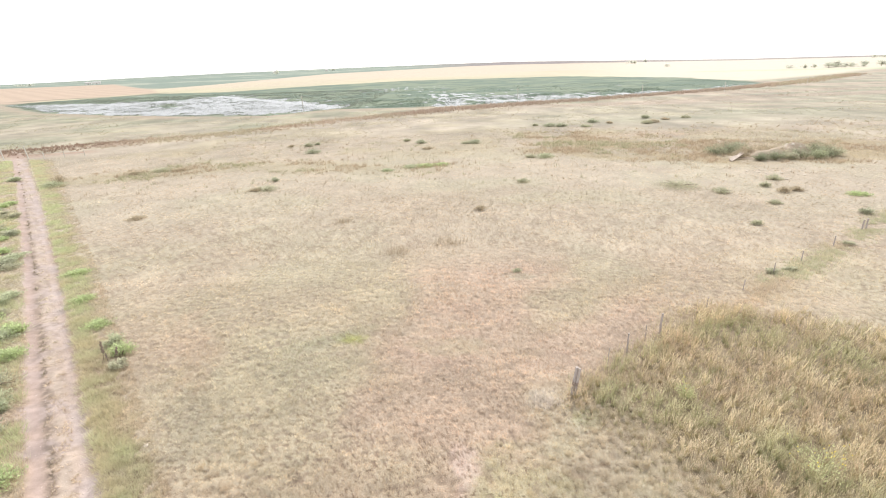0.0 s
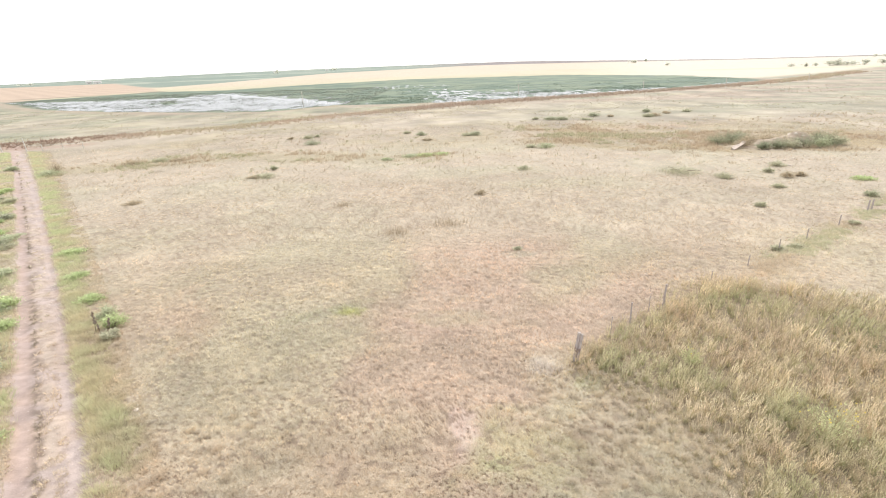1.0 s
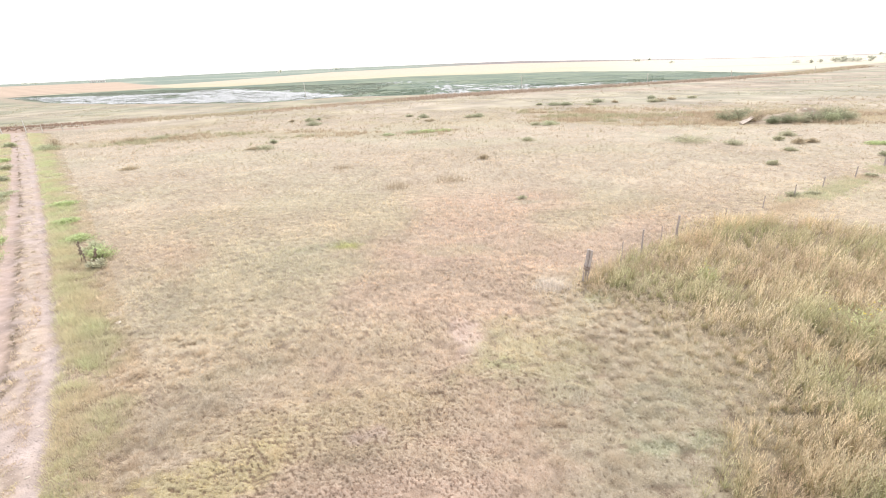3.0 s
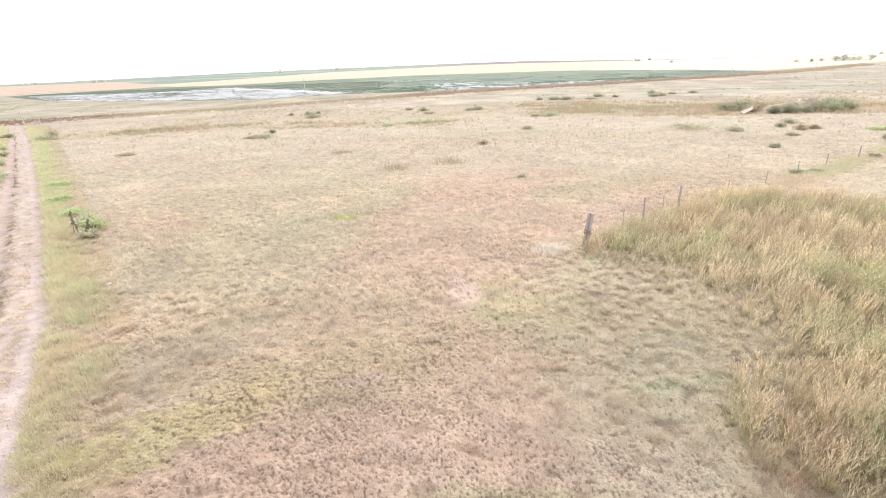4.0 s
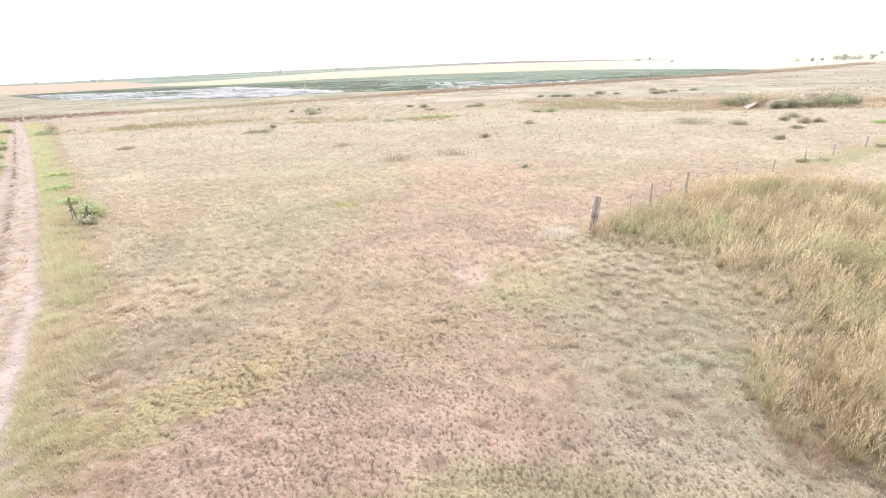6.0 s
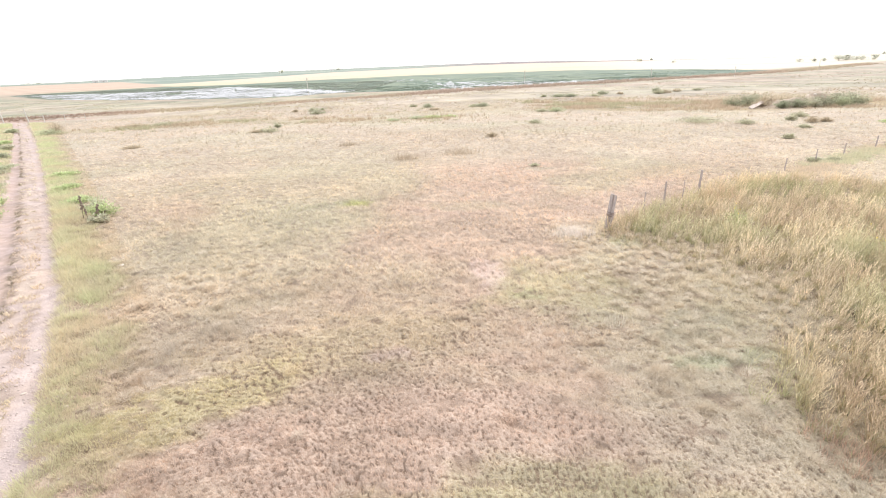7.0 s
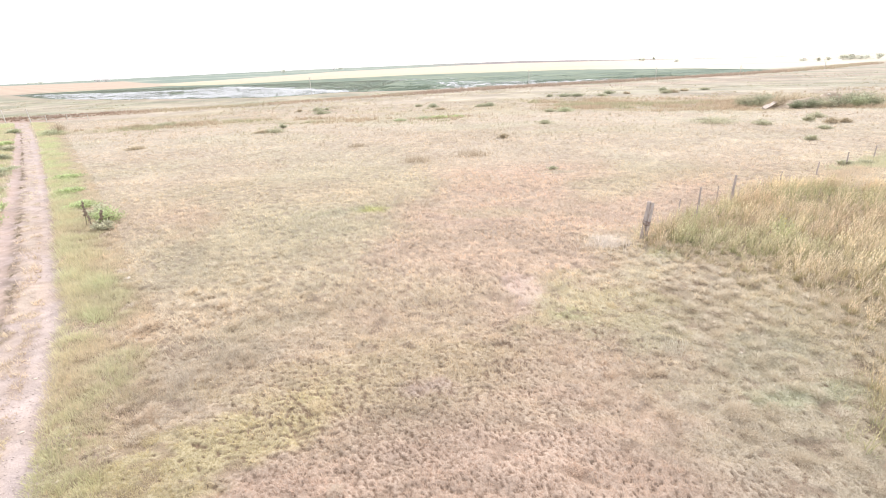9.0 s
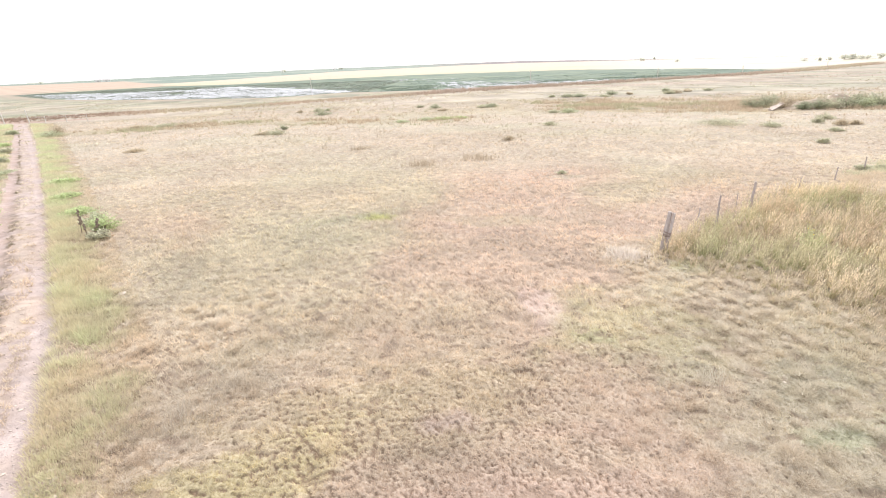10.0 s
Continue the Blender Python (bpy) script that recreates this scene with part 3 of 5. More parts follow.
def mat_of_grass(per_m2, r0, r1, length, width, seed):
    """Fine dry blades all over the pasture, thinner over the gaps between the plants."""
    n = int(per_m2 * math.radians(102) / 2 * (r1 ** 2 - r0 ** 2))
    r = np.sqrt(rs.uniform(r0 ** 2, r1 ** 2, n)) * rs.uniform(0.94, 1.06, n)
    a = np.radians(rs.uniform(-51, 51, n))
    x, y = r * np.sin(a), r * np.cos(a)
    bare = np.clip(blob(x, y, 0.48, 14.0, 0.55, 1.2) + blob(x, y, 6.4, 4.5, 1.4, 0.8), 0, 1)
    k = keep_off_track(x, y, r) & (rs.rand(n) > 0.95 * hollows(x, y) + 0.55 * bare + 0.5 * within(TALL, x, y, 0.5, 0.5, 18) * deep_stand(x, y))
    x, y, r = x[k], y[k], r[k]
    n = len(x)
    gap = spacing(x, y)
    f1, who, dx, dy = cells(x, y, gap)
    pull = 0.42 * smooth(0.55, 0.25, vnoise(x / 1.7, y / 1.7, 211)) + 0.12
    x, y, f1 = x - dx * gap * pull, y - dy * gap * pull, f1 * (1 - pull)
    tuft = fbm(x / (width * 12), y / (width * 12), seed, 2)
    lush = smooth(0.42, 0.66, fbm(x / 4.0, y / 4.0, 23, 3))
    ridge = smooth(0.48, 0.64, fbm((x * 0.9 + y * 0.3) / 1.3, (y * 0.9 - x * 0.3) / 0.45, 27, 2))
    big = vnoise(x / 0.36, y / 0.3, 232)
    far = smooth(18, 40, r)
    # tuft shading painted into the tint: lighter on crests, darker towards the gaps
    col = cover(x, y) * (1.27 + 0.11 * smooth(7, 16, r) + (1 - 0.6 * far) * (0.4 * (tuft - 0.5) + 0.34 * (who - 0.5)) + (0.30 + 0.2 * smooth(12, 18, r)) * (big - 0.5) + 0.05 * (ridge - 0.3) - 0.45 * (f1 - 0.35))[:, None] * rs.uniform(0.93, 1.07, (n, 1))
    col = mixc(col, (0.60, 0.525, 0.42), (rs.rand(n) < 0.04) * 0.4 * (1 - far))
    ln = length * rs.uniform(0.6, 1.35, n) * (0.75 + 0.5 * smooth(0.35, 0.65, tuft)) * (1 + 0.30 * lush + 0.15 * ridge) * (1.35 - 0.9 * f1)
    root = np.stack([x, y, height(x, y) - 0.005], 1)
    lean = rs.uniform(0.15, 0.8, n) + 0.7 * f1 + 0.35 * far
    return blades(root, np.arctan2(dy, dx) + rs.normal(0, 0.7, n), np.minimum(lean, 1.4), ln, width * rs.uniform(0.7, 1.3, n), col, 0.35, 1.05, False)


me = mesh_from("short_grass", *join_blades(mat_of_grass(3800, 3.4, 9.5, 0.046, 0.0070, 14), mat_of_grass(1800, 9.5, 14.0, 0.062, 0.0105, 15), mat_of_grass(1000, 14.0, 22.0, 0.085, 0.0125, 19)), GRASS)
tagged(part("short_grass", me, None, None), "short dry tan grass matted over the pasture", "grass", kind="stuff")
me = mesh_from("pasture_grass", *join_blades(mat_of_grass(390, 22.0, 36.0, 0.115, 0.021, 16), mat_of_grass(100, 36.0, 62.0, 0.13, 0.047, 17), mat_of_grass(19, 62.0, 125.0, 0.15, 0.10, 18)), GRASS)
tagged(part("pasture_grass", me, None, None), "straw-coloured pasture grass fading towards the lake", "grass", kind="stuff")

n = 52000
r, a = np.sqrt(rs.uniform(0.0, 8.5 ** 2, n)), rs.uniform(-np.pi, np.pi, n)
k = (r < 3.5) | (np.abs(a) > radians(50.5))
x, y = r[k] * np.sin(a[k]), r[k] * np.cos(a[k])
k = keep_off_track(x, y, np.hypot(x, y))
x, y = x[k], y[k]
root = np.stack([x, y, height(x, y) - 0.005], 1)
me = mesh_from("trodden_grass", *blades(root, rs.uniform(0, 2 * np.pi, len(x)), rs.uniform(0.4, 1.3, len(x)), rs.uniform(0.05, 0.12, len(x)), rs.uniform(0.009, 0.016, len(x)), cover(x, y) * rs.uniform(0.95, 1.35, (len(x), 1)), 0.35, 1.1, False), GRASS)
tagged(part("trodden_grass", me, None, None), "short dry tan grass beside the dirt track", "grass", kind="stuff")

# pale rounded tussocks of bunch grass
def cushions(x, y, radius, count, width, tint):
    """Fuzzy domes: fine blades standing out of the middle of each tussock, bowed over by the wind."""
    n = len(x) * count
    x, y, radius, width = (np.repeat(v, count) for v in (x, y, radius, width))
    head, up = rs.uniform(0, 2 * np.pi, n), np.sqrt(rs.rand(n))
    out = np.sqrt(1 - up * up)
    reach = radius * rs.uniform(0.75, 1.12, n)
    d = np.stack([np.cos(head) * out + 0.18, np.sin(head) * out - 0.05, 0.08 + 0.50 * up], 1)
    start = rs.uniform(0.35, 0.9, n)
    root = np.stack([x, y, height(x, y) - 0.01], 1) + d * (reach * start)[:, None]
    ln = np.linalg.norm(d, axis=1)
    tilt = np.arccos(np.clip(d[:, 2] / ln, -1, 1))
    # sunlit top and shaded flanks of each dome put into the blade colour
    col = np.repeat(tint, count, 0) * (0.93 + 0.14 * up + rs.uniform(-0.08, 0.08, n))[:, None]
    return blades(root, np.arctan2(d[:, 1], d[:, 0]) + rs.normal(0, 0.9, n), np.clip(tilt + rs.normal(0, 0.3, n), 0, 1.45), reach * rs.uniform(0.25, 0.5, n), width, col, rs.uniform(0.1, 0.6, n), 1.05, False)


gx, gy = np.meshgrid(np.arange(-15, 30, 0.38), np.arange(4.4, 42, 0.38))
x, y = gx.ravel() + rs.uniform(-0.38, 0.38, gx.size), gy.ravel() + rs.uniform(-0.38, 0.38, gx.size)
bunch = np.clip(within(MID_GRASS, x, y, 1.0, 0.8, 8) * 0.45 + 0.34 * blob(x, y, -8.0, 12.6, 2.4, 3.6, 20) + 0.35 * blob(x, y, 6.2, 14.0, 2.0, 2.6, -10) + 0.5 * blob(x, y, 2.0, 9.6, 1.6, 0.8, 20) + 0.008 * smooth(20, 14, np.hypot(x, y)), 0, 1)
k = (rs.rand(len(x)) < bunch) & (np.abs(track_dist(x, y)) > 2.4)
x, y = x[k], y[k]
size = rs.uniform(0.14, 0.31, len(x)) * (1 - 0.25 * smooth(14, 20, np.hypot(x, y)))
col = mixc(cover(x, y) * 1.5, (0.68, 0.62, 0.54), 0.2 + 0.6 * rs.rand(len(x)))
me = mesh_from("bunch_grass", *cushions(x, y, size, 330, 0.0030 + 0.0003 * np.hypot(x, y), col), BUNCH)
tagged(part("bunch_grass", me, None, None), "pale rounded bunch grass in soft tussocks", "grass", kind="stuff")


# tall seeding grass inside the fence corner
def tall_stand(x, y, tall, brown, green_share, out_x, out_y):
    """Stalks with feathery seed heads, fanning out of their clumps and bent by the wind."""
    n = len(x)
    z = height(x, y)
    r = np.hypot(x, y)
    lx, ly = 0.10 + 0.38 * out_x + rs.normal(0, 0.10, n), -0.03 + 0.38 * out_y + rs.normal(0, 0.10, n)
    head, lean = np.arctan2(ly, lx), np.minimum(np.hypot(lx, ly), 0.7)
    root = np.stack([x, y, z - 0.01], 1)
    way = np.stack([np.cos(head) * np.sin(lean), np.sin(head) * np.sin(lean), np.cos(lean)], 1)
    sets = [blades(root, head, lean, tall, 0.004 + 0.0003 * r, brown * np.array((0.85, 0.86, 0.8)), 0.1, 1.0, False)]
    droop = np.stack([np.cos(head), np.sin(head), -0.15 * np.ones(n)], 1)
    for k in range(9):
        u = 0.44 + 0.062 * k + rs.uniform(-0.03, 0.03, n)
        at = root + way * (tall * u)[:, None] + droop * (tall * 0.16 * np.maximum(u - 0.55, 0))[:, None]
        hd = np.where(rs.rand(n) < 0.5, head, 0) + rs.uniform(-2.2, 2.2, n)
        sets.append(blades(at, hd, rs.uniform(0.1, 0.65, n), tall * (0.155 - 0.009 * k) * rs.uniform(0.6, 1.2, n), (0.009 + 0.0007 * r) * rs.uniform(0.7, 1.3, n), brown * rs.uniform(0.86, 1.18, (n, 1)), 0.35, 1.06, False))
    for k in range(3):
        hd = rs.uniform(0, 2 * np.pi, n)
        green = (rs.rand(n) < green_share)[:, None]
        col = np.where(green, np.array((0.36, 0.37, 0.215)) * rs.uniform(0.8, 1.25, (n, 1)), brown * np.array((0.86, 0.87, 0.76)))
        rr = root + np.stack([np.cos(hd), np.sin(hd), np.zeros(n)], 1) * 0.04
        sets.append(blades(rr, hd, rs.uniform(0.1, 0.6, n), tall * rs.uniform(0.35, 0.75, n), 0.005 + 0.0004 * r, col, rs.uniform(0.3, 0.9, n), 1.1, k == 0))
    return join_blades(*sets)


x, y, r = scatter(74000, 5.5, 42.0, 1.25, 8.0, 62.0)
d = within(TALL, x, y, 0.9, 1.3, 18)
clump = fbm(x / 0.38, y / 0.38, 28, 2)
k = (rs.rand(len(x)) < d * (0.22 + smooth(0.40, 0.56, clump)) * 1.1)
x, y, r, clump = x[k], y[k], r[k], clump[k]
_, who, dx, dy = cells(x, y, 0.42, 260)
x, y = x - dx * 0.42 * 0.6, y - dy * 0.42 * 0.6
patchy = fbm(x / 2.4, y / 2.4, 29, 3)
greens = np.clip(0.65 * smooth(0.56, 0.70, patchy) + blob(x, y, 14.0, 10.6, 2.2, 1.8) + 0.8 * blob(x, y, 14.3, 22.6, 1.6, 1.0, 30) + 0.9 * blob(x, y, 7.2, 18.4, 1.5, 0.9, 40) + 0.8 * blob(x, y, 18.5, 20.0, 1.6, 2.2)
                 + blob(x, y, 9.6, 10.4, 0.9, 1.3) + blob(x, y, 8.0, 6.6, 1.2, 0.8) + 0.7 * blob(x, y, 12.1, 13.3, 1.4, 1.2), 0, 1)
brown = mixc(np.ones((len(x), 3)) * np.array((0.61, 0.50, 0.35)), (0.635, 0.54, 0.39), smooth(0.4, 0.6, fbm(x / 4.5, y / 4.5, 30, 3)))
brown = brown * ((0.66 + 0.36 * fbm(x / 0.8, y / 0.8, 57, 2) + 0.46 * who) * (0.84 + 0.16 * smooth(9, 14, np.hypot(x, y))))[:, None] * rs.uniform(0.88, 1.16, (len(x), 1))
brown = mixc(brown, (0.46, 0.46, 0.27), greens * 0.75)
brown = mixc(brown, (0.50, 0.36, 0.265), smooth(0.50, 0.66, fbm(x / 1.1, y / 1.1, 35, 2)) * 0.42)
inner = deep_stand(x, y)
brown = mixc(brown, (0.62, 0.535, 0.43), (1 - inner) * 0.6)
tall = (0.78 + 0.44 * who) * (0.34 + 0.66 * inner) * (0.62 + 0.35 * fbm(x / 3, y / 3, 36, 2)) * rs.uniform(0.65, 1.15, len(x)) * (0.6 + 0.4 * within(TALL, x, y, 1.0, 0.5, 18)) * (0.75 + 0.25 * smooth(0.35, 0.6, clump))
me = mesh_from("tall_grass", *tall_stand(x, y, tall, brown, np.clip(0.25 + 0.6 * greens, 0, 1), dx, dy), TALL_GRASS)
tagged(part("tall_grass", me, None, None), "tall tan seeding grass with reddish and green patches", "grass", kind="stuff")

# verge of the track: greener and longer
n = 30000
y = 3.5 * (100 / 3.5) ** rs.rand(n) * 1.0
side = rs.rand(n)
off = np.where(side < 0.54, rs.uniform(1.2, 3.6, n) * (0.9 + 0.010 * y), -rs.uniform(1.5, 6.5, n))
x = road_x(y) + off
k = (fbm(x / 0.7, y / 0.7, 44, 2) > 0.30) & (np.hypot(x, y) > 4)
x, y, off = x[k], y[k], off[k]
r = np.hypot(x, y)
fade = np.where(off > 0, smooth(3.5, 1.9, off / (0.9 + 0.010 * y) + 1.6 * (fbm(x / 1.1, y / 1.1, 58, 2) - 0.5)), smooth(0.28, 0.5, fbm(x / 2.5, y / 2.5, 46, 2)))
pg = fbm(x / 2.6, y / 2.6, 45, 3)
fade = fade * (0.68 + 0.32 * smooth(8, 20, r)) * (0.6 + 0.4 * smooth(0.34, 0.56, fbm(x / 1.6, y / 1.6, 65, 3)))
col = mixc(cover(x, y) * 1.42, (0.565, 0.58, 0.36), fade * (0.5 + 0.5 * smooth(0.36, 0.60, pg)))
col = mixc(col, (0.61, 0.55, 0.37), smooth(0.48, 0.34, pg) * fade * 0.9)
size = (0.08 + 0.17 * fade) * rs.uniform(0.7, 1.3, len(x)) * (0.55 + 0.5 * smooth(9, 18, r))
me = mesh_from("verge_grass", *tufts(x, y, size, 13, 0.004 + 0.0005 * r, 1.0, col, False, 0.1, 0.9), GRASS)
tagged(part("verge_grass", me, None, None), "longer green and yellow grass along the dirt track", "grass", kind="stuff")

# dry weeds: the brown belts and the ditch bank
bx, by = [], []
for line, n, wide in ((DITCH, 11000, 4.6),):
    seg = np.array(line)
    ln = np.hypot(*(seg[1:] - seg[:-1]).T)
    wgt = ln / (40 + np.hypot(*(seg[1:] + seg[:-1]).T / 2))
    pick = rs.choice(len(ln), n, p=wgt / wgt.sum())
    u = rs.rand(n)
    p = seg[pick] + (seg[pick + 1] - seg[pick]) * u[:, None]
    bx.append(p[:, 0] + rs.normal(0, wide, n)), by.append(p[:, 1] + rs.normal(0, wide * 0.8, n))
x, y = np.concatenate(bx), np.concatenate(by)
k = ~inside(LAKE, x, y) & ((np.abs(track_dist(x, y)) > 2.5) | (y > 105)) & (x < 330)
x, y = x[k], y[k]
r = np.hypot(x, y)
col = mixc(np.ones((len(x), 3)) * np.array((0.46, 0.365, 0.285)), (0.46, 0.415, 0.30), smooth(0.45, 0.6, fbm(x / 15, y / 15, 47, 2)) * 0.7)
col = mixc(col, (0.30, 0.215, 0.17), smooth(-76, -88, x) * 0.9)
col = mixc(col, (0.40, 0.315, 0.26), smooth(-40, 0, x) * smooth(210, 150, x) * 0.8)
ditch_set = tufts(x, y, rs.uniform(0.22, 0.62, len(x)) * (1 + 1.3 * smooth(-40, 0, x)), 6, 0.05 + 0.0006 * r, 0.7, col, False, 0.05, 0.5)
n = 26000
x, y = rs.uniform(-58, 122, n), rs.uniform(62, 124, n)
k = rs.rand(n) < np.clip(within(BROWN_R, x, y, 2, 4, 9) * smooth(0.38, 0.6, fbm(x / 5, y / 5, 48, 3)) + within(BROWN_L, x, y, 3.5, 5, 10) * smooth(0.40, 0.60, fbm(x / 5, y / 4, 49, 3)) + 0.03, 0, 1)
x, y = x[k], y[k]
r = np.hypot(x, y)
col = mixc(np.ones((len(x), 3)) * np.array((0.47, 0.375, 0.28)), (0.41, 0.385, 0.26), smooth(0.5, 0.62, fbm(x / 7, y / 7, 50, 3)))
belt_set = tufts(x, y, rs.uniform(0.25, 0.65, len(x)), 7, 0.03 + 0.0006 * r, 0.8, col, False, 0.05, 0.6)
n = 16000
r, a = rs.uniform(118 ** 0.6, 330 ** 0.6, n) ** (1 / 0.6), np.radians(rs.uniform(-48, 48, n))
x, y = r * np.sin(a), r * np.cos(a)
k = ~inside(LAKE, x, y) & (fbm(x / 16, y / 16, 55, 3) > 0.47) & (np.abs(track_dist(x, y)) > 3)
x, y, r = x[k], y[k], r[k]
col = mixc(cover(x, y) * 1.35, (0.44, 0.41, 0.30), rs.rand(len(x)) * 0.3)
plain_set = tufts(x, y, rs.uniform(0.12, 0.26, len(x)), 6, 0.06 + 0.0009 * r, 1.8, col, False, 0.05, 0.9)
spots = []  # wispy dry stems standing over the short grass
for cx, cy, rx, ry, n, hgt, wd, col in ((-4.0, 37.2, 1.2, 1.0, 60, 0.6, 0.014, (0.42, 0.345, 0.26)), (0.0, 39.2, 1.3, 0.9, 60, 0.6, 0.014, (0.42, 0.345, 0.26)), (-10.1, 46.6, 0.8, 0.6, 24, 0.6, 0.02, (0.40, 0.33, 0.25)),
                                        (-7.2, 9.5, 1.0, 0.8, 90, 0.26, 0.006, (0.47, 0.41, 0.34)), (-6.4, 10.6, 1.2, 0.6, 80, 0.22, 0.006, (0.48, 0.415, 0.345)), (5.4, 6.2, 0.4, 0.8, 110, 0.2, 0.006, (0.52, 0.36, 0.28)),
                                        (4.0, 17.7, 0.75, 0.6, 260, 0.20, 0.010, (0.74, 0.67, 0.61)), (3.2, 10.6, 0.4, 0.3, 50, 0.2, 0.007, (0.62, 0.56, 0.47)), (10, 52, 16, 6, 90, 0.5, 0.02, (0.40, 0.34, 0.25)), (-20, 56, 16, 8, 90, 0.5, 0.02, (0.40, 0.34, 0.25))):
    x, y = cx + rx * rs.normal(0, 0.55, n), cy + ry * rs.normal(0, 0.55, n)
    spots.append(tufts(x, y, hgt * rs.uniform(0.6, 1.2, n), 6, np.full(n, wd), 0.35, np.ones((n, 3)) * np.array(col), True, 0.05, 0.6))
n = 3000  # taller mixed grass along the fence beyond the stand
u = rs.rand(n) ** 0.8
x, y = 6.2 + 36.8 * u + rs.normal(0, 0.6, n), 18.2 + 26.8 * u + rs.normal(0, 0.6, n)
k = fbm(x / 2.0, y / 2.0, 62, 3) > 0.34
x, y = x[k], y[k]
col = mixc(cover(x, y) * 1.45, (0.54, 0.53, 0.37), smooth(0.42, 0.62, fbm(x / 2.8, y / 2.8, 63, 3)) * 0.9)
spots.append(tufts(x, y, rs.uniform(0.10, 0.27, len(x)), 12, np.full(len(x), 0.018), 0.8, col, False, 0.05, 0.8))
n = 220  # dark little weeds along the edge of the rut
y = 7.0 * (95 / 7.0) ** rs.rand(n)
k = fbm(y / 1.7, y * 0, 64, 2) > 0.38
y = y[k]
x = road_x(y) - 0.42 * (1 + 0.002 * y) + rs.normal(0, 0.07, len(y))
spots.append(tufts(x, y, rs.uniform(0.05, 0.13, len(y)), 22, 0.008 + 0.0006 * np.hypot(x, y), 1.2, np.ones((len(y), 3)) * np.array((0.30, 0.255, 0.19)), False, 0.3, 1.4))
me = mesh_from("dry_weeds", *join_blades(ditch_set, belt_set, plain_set, *spots), GRASS)
tagged(part("dry_weeds", me, None, None), "brown dry weeds along the ditch and across the pasture", "weeds", kind="stuff")


# marsh grass standing in the shallow water
n = 60000
x, y = rs.uniform(-330, -40, n), rs.uniform(205, 440, n)
streak = 0.6 * fbm(x / 22 + y / 60, y / 9, 80, 3) + 0.4 * fbm(x / 4, y / 5, 81, 2)
k = inside(LAKE, x, y) & (rs.rand(n) < 0.18 + 0.80 * smooth(0.46, 0.60, streak)) & (edge_dist(CAUSEWAY, x, y) > 4)
x, y = x[k], y[k]
m = 9000
x2, y2 = rs.uniform(-45, 215, m), rs.uniform(222, 420, m)
k = inside(LAKE, x2, y2) & (y2 - near_shore(x2) > 5) & (rs.rand(m) < smooth(0.42, 0.58, fbm(x2 / 9, y2 / 9, 82, 3)))
x, y = np.concatenate([x, x2[k]]), np.concatenate([y, y2[k]])
m = 6000
x2 = rs.uniform(-50, 130, m)
y2 = near_shore(x2) + rs.uniform(2, 60, m)
k = fbm(x2 / 7, y2 / 7, 83, 3) > 0.42
x, y = np.concatenate([x, x2[k]]), np.concatenate([y, y2[k]])
col = mixc(np.ones((len(x), 3)) * np.array((0.155, 0.19, 0.145)), (0.26, 0.25, 0.22), rs.rand(len(x)) * (x < -40))
me = mesh_from("marsh_grass", *tufts(x, y, rs.uniform(0.22, 0.42, len(x)), 3, np.full(len(x), 0.30), 2.2, col, False, 0.1, 0.9), GRASS)
tagged(part("marsh_grass", me, None, None), "grey-green marsh grass standing in the shallow lake", "grass", kind="stuff")


# ---- bushes ----
def leaf_cloud(name, wide, high, colour, count, leaf, seed, flat=0.75, spiky=0.0):
    """Leaves on an uneven dome of many sprays."""
    g = np.random.RandomState(seed)
    count = int(count * 1.2)
    sprays = max(7, count // 26)
    a = g.uniform(0, 2 * np.pi, sprays)
    q = np.sqrt(g.rand(sprays))
    top = np.stack([np.cos(a) * q * wide / 2, np.sin(a) * q * wide / 2, high * (1 - flat * q ** 2) * g.uniform(0.45, 1.1, sprays)], 1)
    pick = g.randint(0, sprays, count)
    u = g.uniform(0.15, 1.0, count) ** 0.7
    pos = top[pick] * u[:, None] * np.array([1, 1, 1]) + g.normal(0, 1, (count, 3)) * np.array([0.07 * wide, 0.07 * wide, 0.08 * high])
    pos[:, 2] = np.abs(pos[:, 2]) + 0.01
    head = np.arctan2(pos[:, 1], pos[:, 0]) + g.normal(0, 0.9, count)
    col = np.array(colour) * g.uniform(0.75, 1.35, (count, 1))
    v, f, s, t = blades(pos, head, g.uniform(0.2, 1.3, count) * (1 - spiky), leaf * g.uniform(0.6, 1.5, count), leaf * 0.6 * g.uniform(0.7, 1.3, count), col, g.uniform(0, 0.8, count), 1.1, False)
    return mesh_from(name, v, f, s, t, LEAF)


def stems_mesh(wide, high, count, seed, thick=0.012):
    rng = random.Random(seed)
    bm = bmesh.new()
    for s in range(count):
        a, q = rng.uniform(0, 6.28), rng.uniform(0.2, 0.9)
        tx, ty = math.cos(a) * q * wide / 2, math.sin(a) * q * wide / 2
        tube(bm, [(0, 0, -0.06), (tx * 0.4, ty * 0.4, high * 0.45), (tx, ty, high * rng.uniform(0.4, 0.65))], [thick, thick * 0.7, thick * 0.3], 5)
    return bm


def bush(x, y, wide, high, colour, label, name="bush", count=420, leaf=0.14, seed=0, category="bush", group="", flat=0.75):
    b = thing(name, x, y, ground_z(x, y), label, category, group)
    part("stem", stems_mesh(wide, high, 7, seed, 0.008 + 0.006 * wide), STEM, b)
    part("foliage", leaf_cloud("foliage", wide, high, colour, count, leaf, seed + 1, flat), LEAF, b)
    return b


